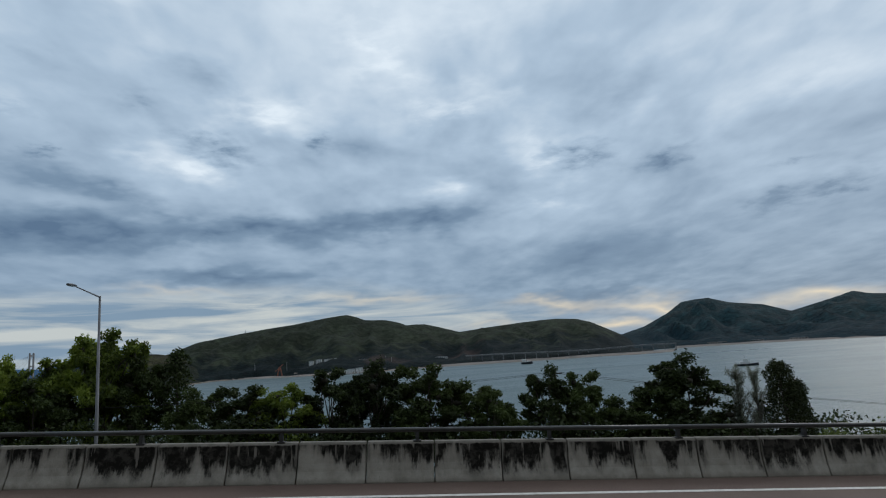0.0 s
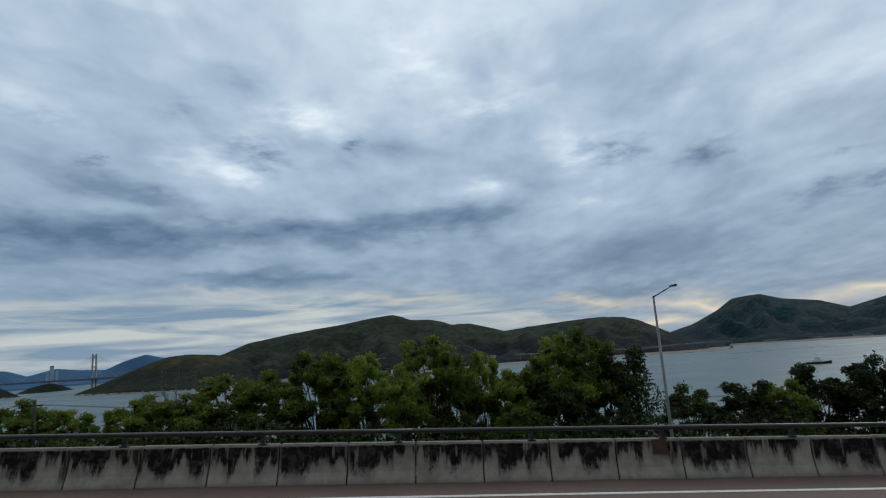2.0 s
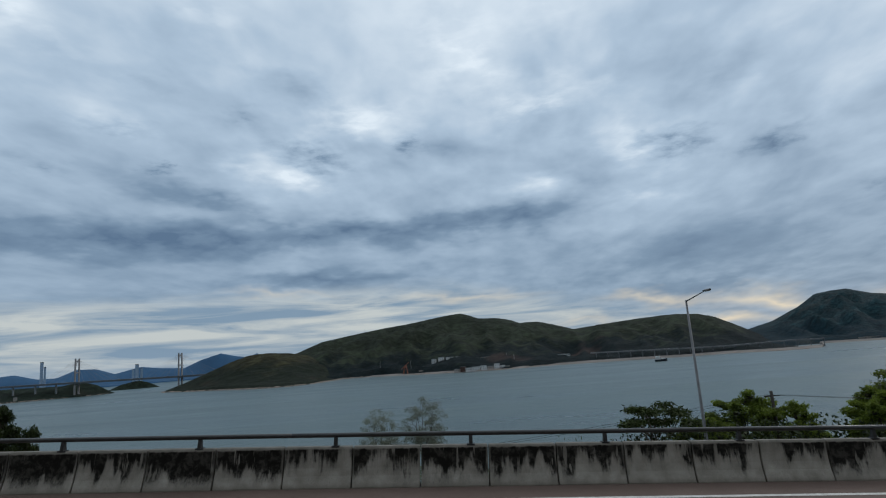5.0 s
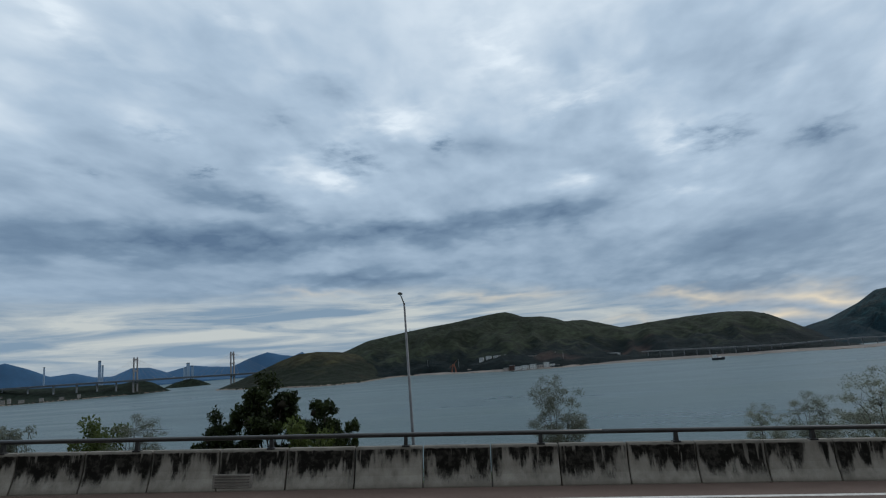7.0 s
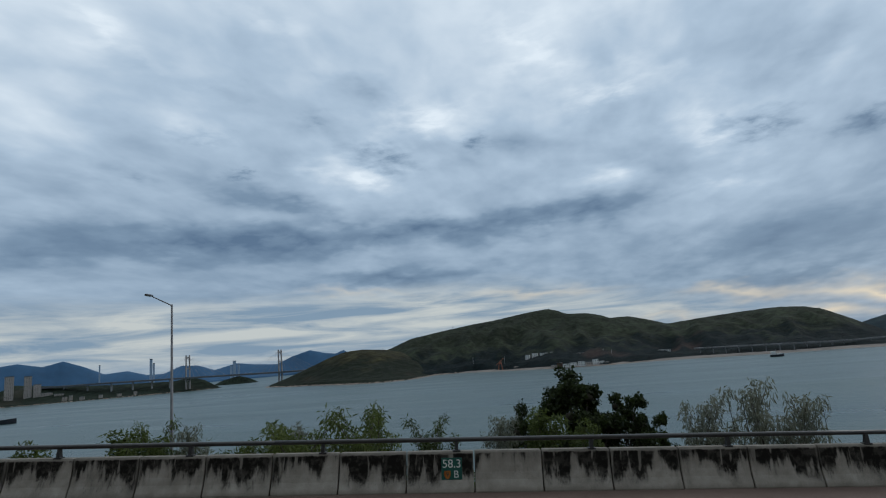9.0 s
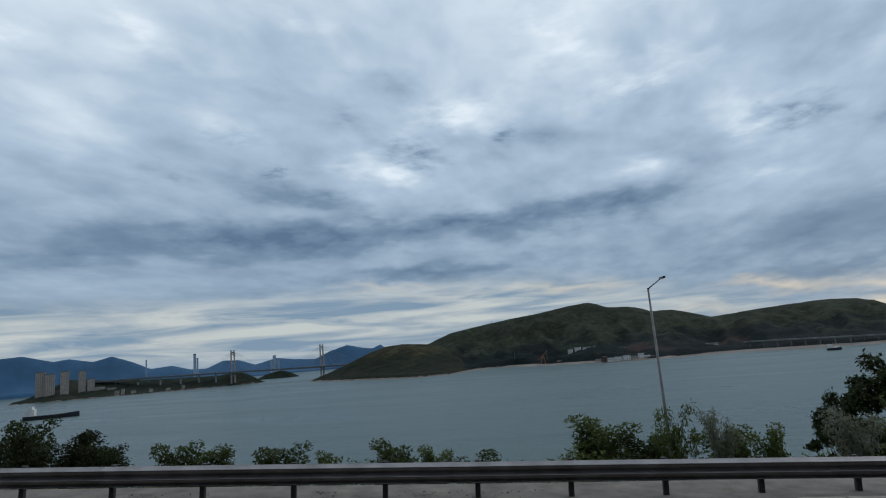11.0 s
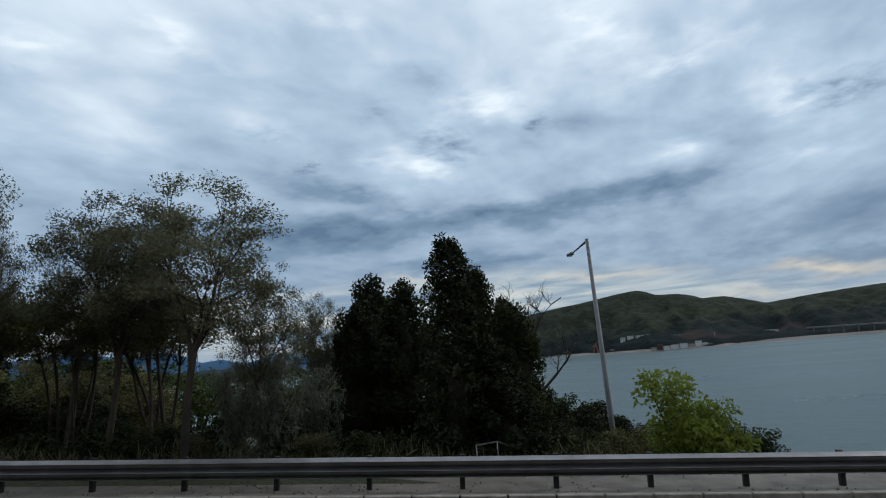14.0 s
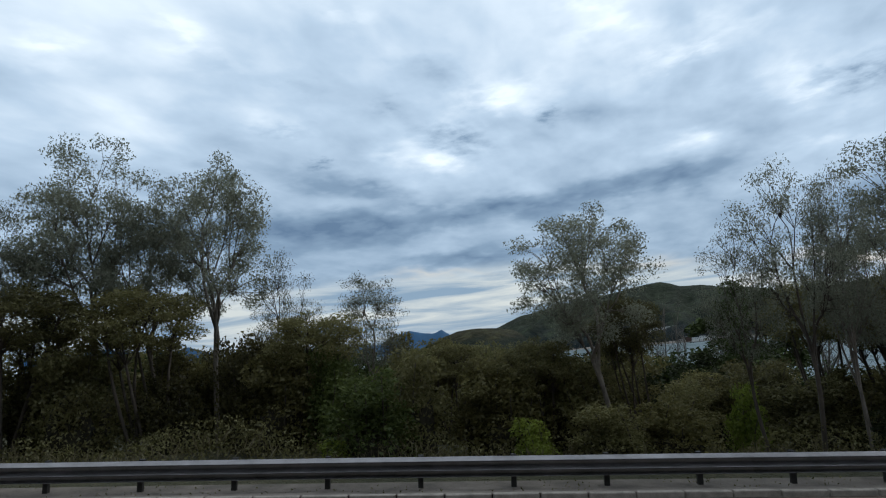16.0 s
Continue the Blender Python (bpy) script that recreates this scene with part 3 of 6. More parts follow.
thing("edge_line", I, "worn white line painted along the carriageway edge", "road marking", kind="structure", me=strip("edge_line", ss_road, [12.50, 12.66], lambda s, d: dip(s) + 0.006, WHITE_PAINT))
ss_g = np.arange(-260, 640, 5.0)


def rough_ground(s, d):
    r = 0.5 * noise.noise(Vector((s * 0.11, d * 0.13, 0))) * min(1.0, max(0.0, (d - 16) / 8))
    return ground_z(s, d) + r


thing("ground", I, "dark overgrown slope falling from the road to the sea", "ground", kind="structure", me=strip("ground", ss_g, [13.84, 14.3, 15.2, 17, 20, 25, 30, 34, 38, 42, 47, 53, 60, 70, 80, 100, 140, 200, 260], rough_ground, SOIL))
# out of view: made steep to block sky light from the landward side
thing("inland_slope", I, "unseen steep hillside added inland to cut the landward light", "ground", kind="structure", me=strip("inland_slope", ss_g, [-200, -120, -60, -30, -16, -9], lambda s, d: float(np.interp(-d, [9, 16, 30, 60, 120, 200], [0, 1.5, 15, 46, 92, 130])), SOIL))
g = np.linspace(-4900, 4900, 15)
thing("water", I, "calm grey-blue sea channel under an overcast sky", "sea", kind="structure", me=mesh_np("water", [(x, y, 0) for x in g for y in g], [(i * 15 + j, (i + 1) * 15 + j, (i + 1) * 15 + j + 1, i * 15 + j + 1) for i in range(14) for j in range(14)], (SEA,)))


# ---- hills across the water ----
def along(rows, k):
    P = np.array(rows, float)
    u = np.concatenate([[0], np.cumsum(np.hypot(*np.diff(P[:, :2], axis=0).T))])
    q = np.linspace(0, u[-1], k)
    return np.stack([np.interp(q, u, P[:, c]) for c in range(P.shape[1])], 1)


def hill(name, ridge, shore, mat, label, k=220, seed=1, gully=0.34, back=0.8):
    R, Q = along(ridge, k), along(shore, k)
    rows = np.concatenate([np.linspace(0, 1, 34), 1 + np.linspace(0.06, 1, 10)])
    V = []
    for i in range(k):
        r, q = R[i], Q[i]
        for t in rows:
            if t <= 1:
                x, y = q[0] + (r[0] - q[0]) * t, q[1] + (r[1] - q[1]) * t
                pr = 0.10 * smooth(0, 0.06, t) + 0.90 * (0.45 * t ** 1.6 + 0.55 * smooth(0.05, 1.02, t)) / (0.45 + 0.55 * float(smooth(0.05, 1.02, 1)))
                z = r[2] * float(pr)
                w = 4 * t * (1 - t)
            else:
                b = (t - 1) * back
                x, y = r[0] + (r[0] - q[0]) * b, r[1] + (r[1] - q[1]) * b
                z = r[2] * (1 - (t - 1) ** 1.3)
                w = 0.0
            n = noise.multi_fractal(Vector((x / 260 + seed, y / 420, seed * 3.1)), 0.9, 2.1, 5) - 1.0
            n2 = abs(noise.noise(Vector((x / 85 + seed * 7, y / 300, 0.3))))
            fine = noise.noise(Vector((x / 28, y / 28, 2.2))) * min(1.0, t * 8)
            z += w * r[2] * gully * (n * 0.7 - n2 * 0.9 + 0.2) + fine * (2.2 if t < 0.97 else 1.0) * min(1, r[2] / 60)
            V.append((x, y, max(z, -3.0 if t == 0 else 0.4) if r[2] > 3 else z - 1))
    m = len(rows)
    F = [(i * m + j, (i + 1) * m + j, (i + 1) * m + j + 1, i * m + j + 1) for i in range(k - 1) for j in range(m - 1)]
    me = mesh_np(name, V, F, (mat,))
    me.shade_smooth()
    return thing(name, I, label, "hill", kind="structure", me=me)


MAIN_R = [(-1193, 2354, 74), (-1077, 2403, 107), (-995, 2455, 144), (-882, 2513, 165), (-738, 2572, 187), (-639, 2604, 198), (-563, 2628, 210), (-487, 2650, 222), (-401, 2660, 230), (-359, 2664, 217), (-323, 2677, 201), (-235, 2702, 197), (-173, 2724, 182), (-137, 2735, 167), (-60, 2744, 168), (14, 2761, 149), (107, 2775, 121), (188, 2787, 128), (289, 2795, 137), (400, 2797, 145), (508, 2795, 151), (580, 2798, 152), (671, 2795, 144), (740, 2806, 126), (807, 2816, 95), (895, 2860, 57), (974, 2884, 1)]
MAIN_S = [(-860, 1800), (-717, 1932), (-607, 1970), (-510, 1882), (-316, 1794), (-179, 1770), (-47, 1827), (80, 1835), (330, 1780), (470, 1782), (580, 1715), (650, 1700)]
hill("grassy_hill", MAIN_R, MAIN_S, HILL_NEAR, "grassy green hill ridge with darker woods along its foot", seed=1)
HEAD_R = [(-1397, 1947, 2), (-1320, 1983, 31), (-1245, 2015, 63), (-1186, 2035, 88), (-1125, 2054, 106), (-1068, 2081, 109), (-999, 2133, 103), (-949, 2184, 90), (-813, 2179, 24), (-684, 2112, 1)]
HEAD_S = [(-1378, 1896), (-1204, 1790), (-1103, 1755), (-1019, 1710), (-941, 1667), (-868, 1640), (-800, 1650), (-760, 1700), (-732, 1917), (-652, 1991)]
hill("headland", HEAD_R, HEAD_S, HILL_HEAD, "rounded scrub-covered headland above a rocky shore", k=130, seed=4, gully=0.12)
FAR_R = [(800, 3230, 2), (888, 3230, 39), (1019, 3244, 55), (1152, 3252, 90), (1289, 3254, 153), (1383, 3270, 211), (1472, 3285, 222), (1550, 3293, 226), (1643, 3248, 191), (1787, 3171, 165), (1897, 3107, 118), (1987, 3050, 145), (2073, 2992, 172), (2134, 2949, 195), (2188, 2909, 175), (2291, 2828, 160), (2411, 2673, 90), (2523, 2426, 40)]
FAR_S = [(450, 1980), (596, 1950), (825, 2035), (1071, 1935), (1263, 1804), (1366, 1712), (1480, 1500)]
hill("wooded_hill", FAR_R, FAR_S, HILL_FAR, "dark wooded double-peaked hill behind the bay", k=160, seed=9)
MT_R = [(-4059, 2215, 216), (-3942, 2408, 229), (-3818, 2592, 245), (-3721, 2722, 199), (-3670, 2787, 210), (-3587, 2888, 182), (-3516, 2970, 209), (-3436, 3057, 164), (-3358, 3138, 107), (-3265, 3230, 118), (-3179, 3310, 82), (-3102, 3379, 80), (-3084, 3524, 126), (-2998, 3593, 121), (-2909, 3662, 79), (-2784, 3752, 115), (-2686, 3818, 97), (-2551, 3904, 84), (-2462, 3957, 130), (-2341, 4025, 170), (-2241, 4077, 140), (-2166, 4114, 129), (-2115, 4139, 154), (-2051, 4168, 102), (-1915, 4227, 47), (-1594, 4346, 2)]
hill("distant_mountains", MT_R, [(x * 0.96, y * 0.96) for x, y, z in MT_R], MOUNTAIN, "mountain ridge on the horizon with blue haze in its colour", k=200, seed=13, gully=0.1, back=0.5)
MW_R = [(-2568, 1900, 80), (-2452, 1960, 66), (-2307, 2030, 54), (-2185, 2080, 48), (-2056, 2110, 46), (-1956, 2120, 44), (-1900, 2150, 56), (-1850, 2180, 38), (-1793, 2200, 2)]
MW_S = [(-2568, 1640), (-2440, 1690), (-2300, 1770), (-2180, 1830), (-2056, 1900), (-1956, 1950), (-1880, 2010), (-1830, 2080), (-1783, 2160)]
hill("low_island", MW_R, MW_S, ISLE, "low dark wooded island below the bridge", k=110, seed=17, gully=0.15)
hill("islet", [(-2120, 2590, 1), (-2060, 2600, 24), (-2000, 2640, 38), (-1960, 2660, 26), (-1920, 2690, 1)], [(-2105, 2540), (-2050, 2560), (-1990, 2590), (-1950, 2620), (-1905, 2660)], ISLE, "small dark wooded islet in the channel", k=40, seed=21, gully=0.1)
hill("shore_platform", [(-700, 2000, 3), (-516, 1905, 6), (-330, 1812, 6), (-179, 1795, 6), (-47, 1850, 5), (80, 1850, 6), (330, 1800, 6), (470, 1805, 6), (590, 1745, 6), (720, 1790, 6), (830, 2055, 6), (1075, 1960, 6), (1270, 1830, 5), (1380, 1740, 4)], [(-712, 1975), (-520, 1872), (-322, 1784), (-179, 1760), (-47, 1817), (80, 1800), (330, 1758), (470, 1765), (580, 1698), (690, 1730), (825, 2020), (1071, 1925), (1263, 1794), (1366, 1702)], SAND, "sandy reclaimed strip along the far shore", k=120, seed=23, gully=0.05, back=0.6)

# ---- boulders along the waterline ----
def boulders(name, line, n, seed, label):
    g = np.random.default_rng(seed)
    L = along(line, 400)[:, :2]
    V, F = [], []
    for k in range(n):
        i = int(g.integers(2, 398))
        step = L[min(i + 1, 399)] - L[i - 1]
        out = np.array((step[1], -step[0])) / (np.hypot(*step) + 1e-6)
        c = np.array((*(L[i] + out * g.uniform(-5, 7)), g.uniform(-0.5, 1.6)))
        r = g.uniform(1.6, 4.6)
        o = len(V)
        for d in ((1, 0, 0), (0, 1, 0), (-1, 0, 0), (0, -1, 0), (0, 0, 0.8), (0.4, 0.4, 0.55), (-0.4, 0.3, 0.6)):
            V.append(c + np.array(d) * r * g.uniform(0.7, 1.2))
        F += [(o, o + 1, o + 5), (o + 1, o + 2, o + 6), (o + 2, o + 3, o + 4), (o + 3, o, o + 4), (o, o + 5, o + 4), (o + 1, o + 6, o + 5), (o + 5, o + 6, o + 4), (o + 2, o + 4, o + 6)]
    thing(name, I, label, "rocks", kind="stuff", me=mesh_np(name, V, F, (ROCK,)))


boulders("shore_rocks", HEAD_S, 420, 41, "pale brown boulders along the headland shore")
boulders("shore_rocks", MW_S, 260, 42, "pale boulders along the low island shore")
boulders("shore_rocks", MAIN_S, 420, 43, "pale rubble along the far shore")

# ---- concrete barrier ----
PANEL = 1.519
PROFILE = [(-0.20, -0.35), (-0.20, 0.03), (-0.165, 0.12), (-0.105, 0.26), (-0.06, 0.42), (-0.025, 0.62), (0.0, 0.83), (0.025, 0.87), (0.19, 0.87), (0.23, 0.83), (0.25, -0.35)]
panel_me = finish(prism(bmesh.new(), PROFILE, -PANEL / 2 + 0.0008, PANEL / 2 - 0.0008, 0.014), "panel", CONCRETE)
barrier = thing("concrete_barrier", I, "stained grey concrete parapet of cast panels beside the road", "barrier", kind="structure", me=strip("concrete_barrier", np.arange(-108, 178, 3.0), [13.86, 14.18], lambda s, d: 0.02, PAVING))
bar_s = [43.6 + PANEL * (k + 0.5) for k in range(-99, 88)]
for s in bar_s:
    j = noise.noise(Vector((s * 3.3, 0, 0)))
    part("panel", panel_me, barrier, at=stand(s, 13.95 + 0.01 * j, -0.005 + 0.008 * j))

# ---- handrail on the barrier ----
rail = thing("handrail", I, "dark steel tube handrail on short posts along the parapet", "railing", kind="structure")
for a in range(-104, 170, 14):
    bm = tube(bmesh.new(), [place(s, 14.03, 1.115) for s in np.arange(a, a + 14.01, 2)], 0.052, 10)
    part("tube", finish(bm, "tube", STEEL, True), rail)
bm = bmesh.new()
add_box(bm, (-0.09, -0.08, 0.85), (0.09, 0.08, 0.885), 0.006)
prism(bm, [(-0.07, 0.88), (0.07, 0.88), (0.045, 0.96), (0.03, 1.08), (-0.03, 1.08), (-0.06, 0.96)], -0.04, 0.04)
post_me = finish(bm, "post", DARK_STEEL)
for k in range(-82, 9):
    part("post", post_me, rail, at=stand(148.8 + k * 2 * PANEL, 14.03))

# ---- guardrail, kerb and paved strip ----
def rail_top(s):
    return float(np.interp(s, [200, 222, 285], [0.41, 0.37, 0.30]))


guard = thing("guardrail", I, "ribbed steel crash barrier on short posts beyond the kerb", "guardrail", kind="structure")
RIBS = [(0, 0.105), (0.03, 0.098), (0.155, 0.008), (0.175, 0.0), (0.19, 0.006), (0.24, 0.098), (0.26, 0.105), (0.42, 0.105), (0.45, 0.098), (0.62, 0.008), (0.64, 0.0), (0.655, 0.006), (0.70, 0.098), (0.72, 0.105), (0.88, 0.105), (0.90, 0.098), (0.985, 0.045), (1.0, 0.040)]
wave = [(13.90 + 1.5 * q, 0.40 - 0.44 * f) for f, q in RIBS]
back_wave = [(d + 0.012, z - 0.004) for d, z in wave]
for a in np.arange(176, 396, 4.0):
    V, F = [], []
    prof = wave + back_wave[::-1]
    n = len(prof)
    for s in (a, a + 2, a + 4.03):
        V += [place(s, d - (0.006 if s > a + 3.9 else 0), z - 0.40 + rail_top(s)) for d, z in prof]
    for r in range(2):
        F += [(r * n + j, r * n + (j + 1) % n, (r + 1) * n + (j + 1) % n, (r + 1) * n + j) for j in range(n)]
    me = mesh_np("beam", V, F, (GALV,))
    part("beam", me, guard)
bm = bmesh.new()
add_box(bm, (-0.06, 0.075, -0.75), (0.06, 0.185, 0.425), 0.01)
add_box(bm, (-0.05, 0.055, -0.10), (0.05, 0.08, 0.30), 0.005)
gpost = finish(bm, "post", DARK_STEEL)
for k in range(2, 106):
    part("post", gpost, guard, at=stand(172.6 + 2.1 * k, 14.02, rail_top(172.6 + 2.1 * k) - 0.40))
thing("paved_strip", I, "grey paved verge between kerb and guardrail", "pavement", kind="structure", me=strip("paved_strip", np.arange(177, 398, 3.0), [13.17, 13.3, 13.6, 13.9, 14.3, 14.7, 15.5], lambda s, d: dip(s) + 0.105 - 0.095 * float(smooth(13.25, 13.9, d)), PAVING))
kerb = thing("kerb", I, "row of weathered kerb stones", "kerb", kind="structure", me=strip("kerb", np.arange(178, 398, 4.0), [13.0, 13.22], lambda s, d: dip(s) + 0.01, PAVING))
kbm = add_box(bmesh.new(), (-0.49, -0.075, -0.1), (0.49, 0.075, 0.13), 0.015)
kerb_me = finish(kbm, "kerb_stone", KERB)
for k in range(220):
    s = 178.5 + k * 1.0
    part("kerb_stone", kerb_me, kerb, at=stand(s, 13.10 + 0.012 * noise.noise(Vector((s * 2.1, 3, 0))), float(dip(s)) + 0.012 * noise.noise(Vector((s * 1.7, 0, 5)))))


# ---- distance markers ----
def text_mesh(body, size, mat, depth=0.004):
    cu = bpy.data.curves.new("writing", "FONT")
    cu.body, cu.size, cu.extrude, cu.align_x, cu.align_y = body, size, depth, "CENTER", "CENTER"
    ob = new("writing", cu)
    me = bpy.data.meshes.new_from_object(ob.evaluated_get(bpy.context.evaluated_depsgraph_get()))
    bpy.data.objects.remove(ob)
    me.materials.clear()
    me.materials.append(mat)
    return me


def marker(s, d, z, number, tilt):
    base = stand(s, d, z) @ Matrix.Rotation(tilt, 4, "X")
    sign = thing("distance_marker", base, "small green distance marker plate fixed to the roadside barrier", "sign", "distance markers")
    part("plate", box("plate", (-0.235, -0.012, -0.235), (0.235, 0.012, 0.235), GREEN_SIGN, 0.006), sign)
    up = Matrix.Rotation(radians(90), 4, "X")
    part("number", text_mesh(number, 0.255, SIGN_WHITE), sign, "white number " + number, Matrix.Translation((0, -0.016, 0.10)) @ up)
    part("letter", text_mesh("B", 0.22, SIGN_WHITE), sign, "white letter B", Matrix.Translation((0.10, -0.016, -0.125)) @ up)
    bm = bmesh.new()
    pts = [(-0.07, 0.08), (0.07, 0.08), (0.075, -0.01), (0.045, -0.075), (0, -0.10), (-0.045, -0.075), (-0.075, -0.01)]
    ring = [bm.verts.new((x, 0, z)) for x, z in pts]
    bm.faces.new(ring)
    bmesh.ops.solidify(bm, geom=bm.faces[:], thickness=0.006)
    shield = part("shield", finish(bm, "shield", ORANGE), sign, "orange shield shape", Matrix.Translation((-0.10, -0.016, -0.125)))
    part("numeral", text_mesh("9", 0.13, GREEN_SIGN, 0.002), shield, "small dark numeral 9", Matrix.Translation((0, -0.010, 0)) @ up)


marker(59.7, 13.90, 0.65, "58.2", radians(-6))
marker(158.0, 13.875, 0.50, "58.3", radians(-6))
marker(256.1, 13.86, 0.14, "58.4", 0.0)


# ---- street lamps ----
def street_lamp(name, height, arm, rise, r0, r1, toward, label):
    """Tapered pole with one arm; toward: -1 the arm reaches to the road, +1 to the sea."""
    ob = thing(name, I, label, "street lamp", "street lamps")
    bm = tube(bmesh.new(), [(0, 0, 0), (0, 0, 1.1), (0, 0, 1.15), (0, 0, height)], [r0 * 1.08, r0 * 1.06, r0, r1], 12)
    part("pole", finish(bm, "pole", POLE, True), ob)
    part("base_plate", box("base_plate", (-0.25, -0.25, -0.05), (0.25, 0.25, 0.04), DARK_STEEL, 0.01), ob)
    pts = [(0, 0, height - 0.10)] + [(0, toward * arm * q, height - 0.08 + rise * q) for q in (0.03, 0.4, 0.7, 1.0)]
    part("arm", finish(tube(bmesh.new(), pts, [r1 * 0.9, r1 * 0.75, r1 * 0.65, r1 * 0.55, r1 * 0.5], 8), "arm", POLE, True), ob)
    bm = bmesh.new()
    y0, z0 = toward * arm, height - 0.08 + rise
    prof = [(-0.15, -0.02), (-0.17, 0.05), (-0.08, 0.11), (0.08, 0.11), (0.17, 0.05), (0.15, -0.02)]
    rows = []
    for q, k in ((-0.15, 0.45), (0.15, 0.95), (0.55, 1.0), (0.8, 0.6)):
        rows.append([bm.verts.new((x * k, y0 + toward * q, z0 + z * (0.6 + 0.4 * k))) for x, z in prof])
    for u, v in zip(rows, rows[1:]):
        for i in range(6):
            bm.faces.new((u[i], u[(i + 1) % 6], v[(i + 1) % 6], v[i]))
    bm.faces.new(rows[0][::-1])
    bm.faces.new(rows[-1])
    head = part("lamp_head", finish(bm, "lamp_head", GALV), ob)
    part("lens", box("lens", (-0.11, min(y0 + toward * 0.1, y0 + toward * 0.65), z0 - 0.05), (0.11, max(y0 + toward * 0.1, y0 + toward * 0.65), z0 - 0.015), GLASS, 0.01), head)
    return ob


LOW = "grey steel street lamp with a single arm on the lower slope"
first = None
for s, d, top in ((19.6, 41.1, 6.7), (71.6, 41.6, 6.4), (126.3, 44.2, 6.8), (178.1, 44.5, 7.3)):
    if first is None:
        first = street_lamp("street_lamp", 13.1, 3.2, 0.42, 0.125, 0.07, -1, LOW)
        first.matrix_basis = stand(s, d, top - 13.25, level=True)
        lamp_a = first
    else:
        copy_thing(lamp_a, stand(s, d, top - 13.25, level=True))
g_lamp = street_lamp("street_lamp", 9.5, 3.6, -0.05, 0.12, 0.07, 1, "grey street lamp whose arm reaches out over the slope")
g_lamp.matrix_basis = stand(235.9, 25.1, 7.3 - 9.5, level=True)
tall = street_lamp("street_lamp", 14.5, 2.5, 0.3, 0.135, 0.075, -1, "tall tapered grey street lamp behind the guardrail")
tall.matrix_basis = stand(214.36, 14.73, -0.42, level=True)
copy_thing(tall, stand(257.75, 15.37, -0.42, level=True))

# ---- utility poles and wires ----
def utility_pole(s, d, top):
    z = float(ground_z(s, d)) - 0.3
    ob = thing("utility_pole", stand(s, d, z, level=True), "dark wooden utility pole among the trees on the slope", "utility pole", "utility poles")
    part("post", finish(tube(bmesh.new(), [(0, 0, 0), (0, 0, top - z)], [0.15, 0.12], 10), "post", DEAD_BARK, True), ob)
    part("crossarm", box("crossarm", (-0.6, -0.05, top - z - 0.43), (0.6, 0.05, top - z - 0.33), DEAD_BARK, 0.01), ob)


POLES = [(-90, 48.0, -3.0), (-11.3, 48.0, 1.2), (63.9, 47.8, -0.6), (140, 52, -9.0)]
for s, d, top in POLES:
    utility_pole(s, d, top)
for (s0, d0, z0), (s1, d1, z1) in zip(POLES, POLES[1:]):
    for o in (-0.5, 0.5):
        a, b = place(s0 + o, d0, z0 - 0.3), place(s1 + o, d1, z1 - 0.3)
        pts = [a.lerp(b, q) - Vector((0, 0, 6.0 * q * (1 - q))) for q in np.linspace(0, 1, 13)]
        thing("overhead_wire", I, "thin black overhead wire between utility poles", "wire", "overhead wires", me=finish(tube(bmesh.new(), pts, 0.013, 5), "overhead_wire", DARK_STEEL))


# ---- trees ----
def leaf_mesh(name, C, size, rng, mat, droop=0.0, slim=0.45, simple=False):
    """Leaves at the points C, each a bent lozenge with its own turn and size."""
    n = len(C)
    u = rng.normal(size=(n, 3))
    u[:, 2] -= droop * 2.0
    u /= np.linalg.norm(u, axis=1)[:, None]
    w = np.cross(u, rng.normal(size=(n, 3)))
    w /= np.linalg.norm(w, axis=1)[:, None] + 1e-6
    nrm = np.cross(u, w)
    L = (size * rng.uniform(0.6, 1.35, n))[:, None]
    if simple:
        low = C - u * L * 0.2
        V = np.stack([low - w * L * slim * 0.6, low + w * L * slim * 0.6, C + u * L * 0.8 + nrm * L * 0.1], 1).reshape(-1, 3)
        return mesh_np(name, V, np.arange(3 * n).reshape(n, 3), (mat,))
    mid = C + u * L * 0.5 + nrm * L * 0.10
    V = np.stack([C, mid - w * L * slim * 0.5, C + u * L, mid + w * L * slim * 0.5], 1).reshape(-1, 3)
    F = np.arange(4 * n).reshape(n, 4)
    return mesh_np(name, V, F, (mat,))


def ball_points(rng, n, centre, r, shell=0.45):
    p = rng.normal(size=(n, 3))
    p /= np.linalg.norm(p, axis=1)[:, None]
    q = (shell + (1 - shell) * rng.uniform(0, 1, n)) ** 0.6
    return np.asarray(centre) + p * q[:, None] * np.asarray(r)


def limb(bm, rng, a, b, r0, r1, sag=0.12, steps=4, sides=5):
    a, b = Vector(a), Vector(b)
    L = (b - a).length
    side = Vector(rng.normal(size=3)) * L * sag
    pts = [a.lerp(b, q) + side * math.sin(q * math.pi) * 0.5 + Vector((0, 0, L * 0.10)) * math.sin(q * math.pi) for q in np.linspace(0, 1, steps + 1)]
    pts[0], pts[-1] = a, b
    tube(bm, pts, [r0 + (r1 - r0) * q for q in np.linspace(0, 1, steps + 1)], sides, cap=False)
    return pts


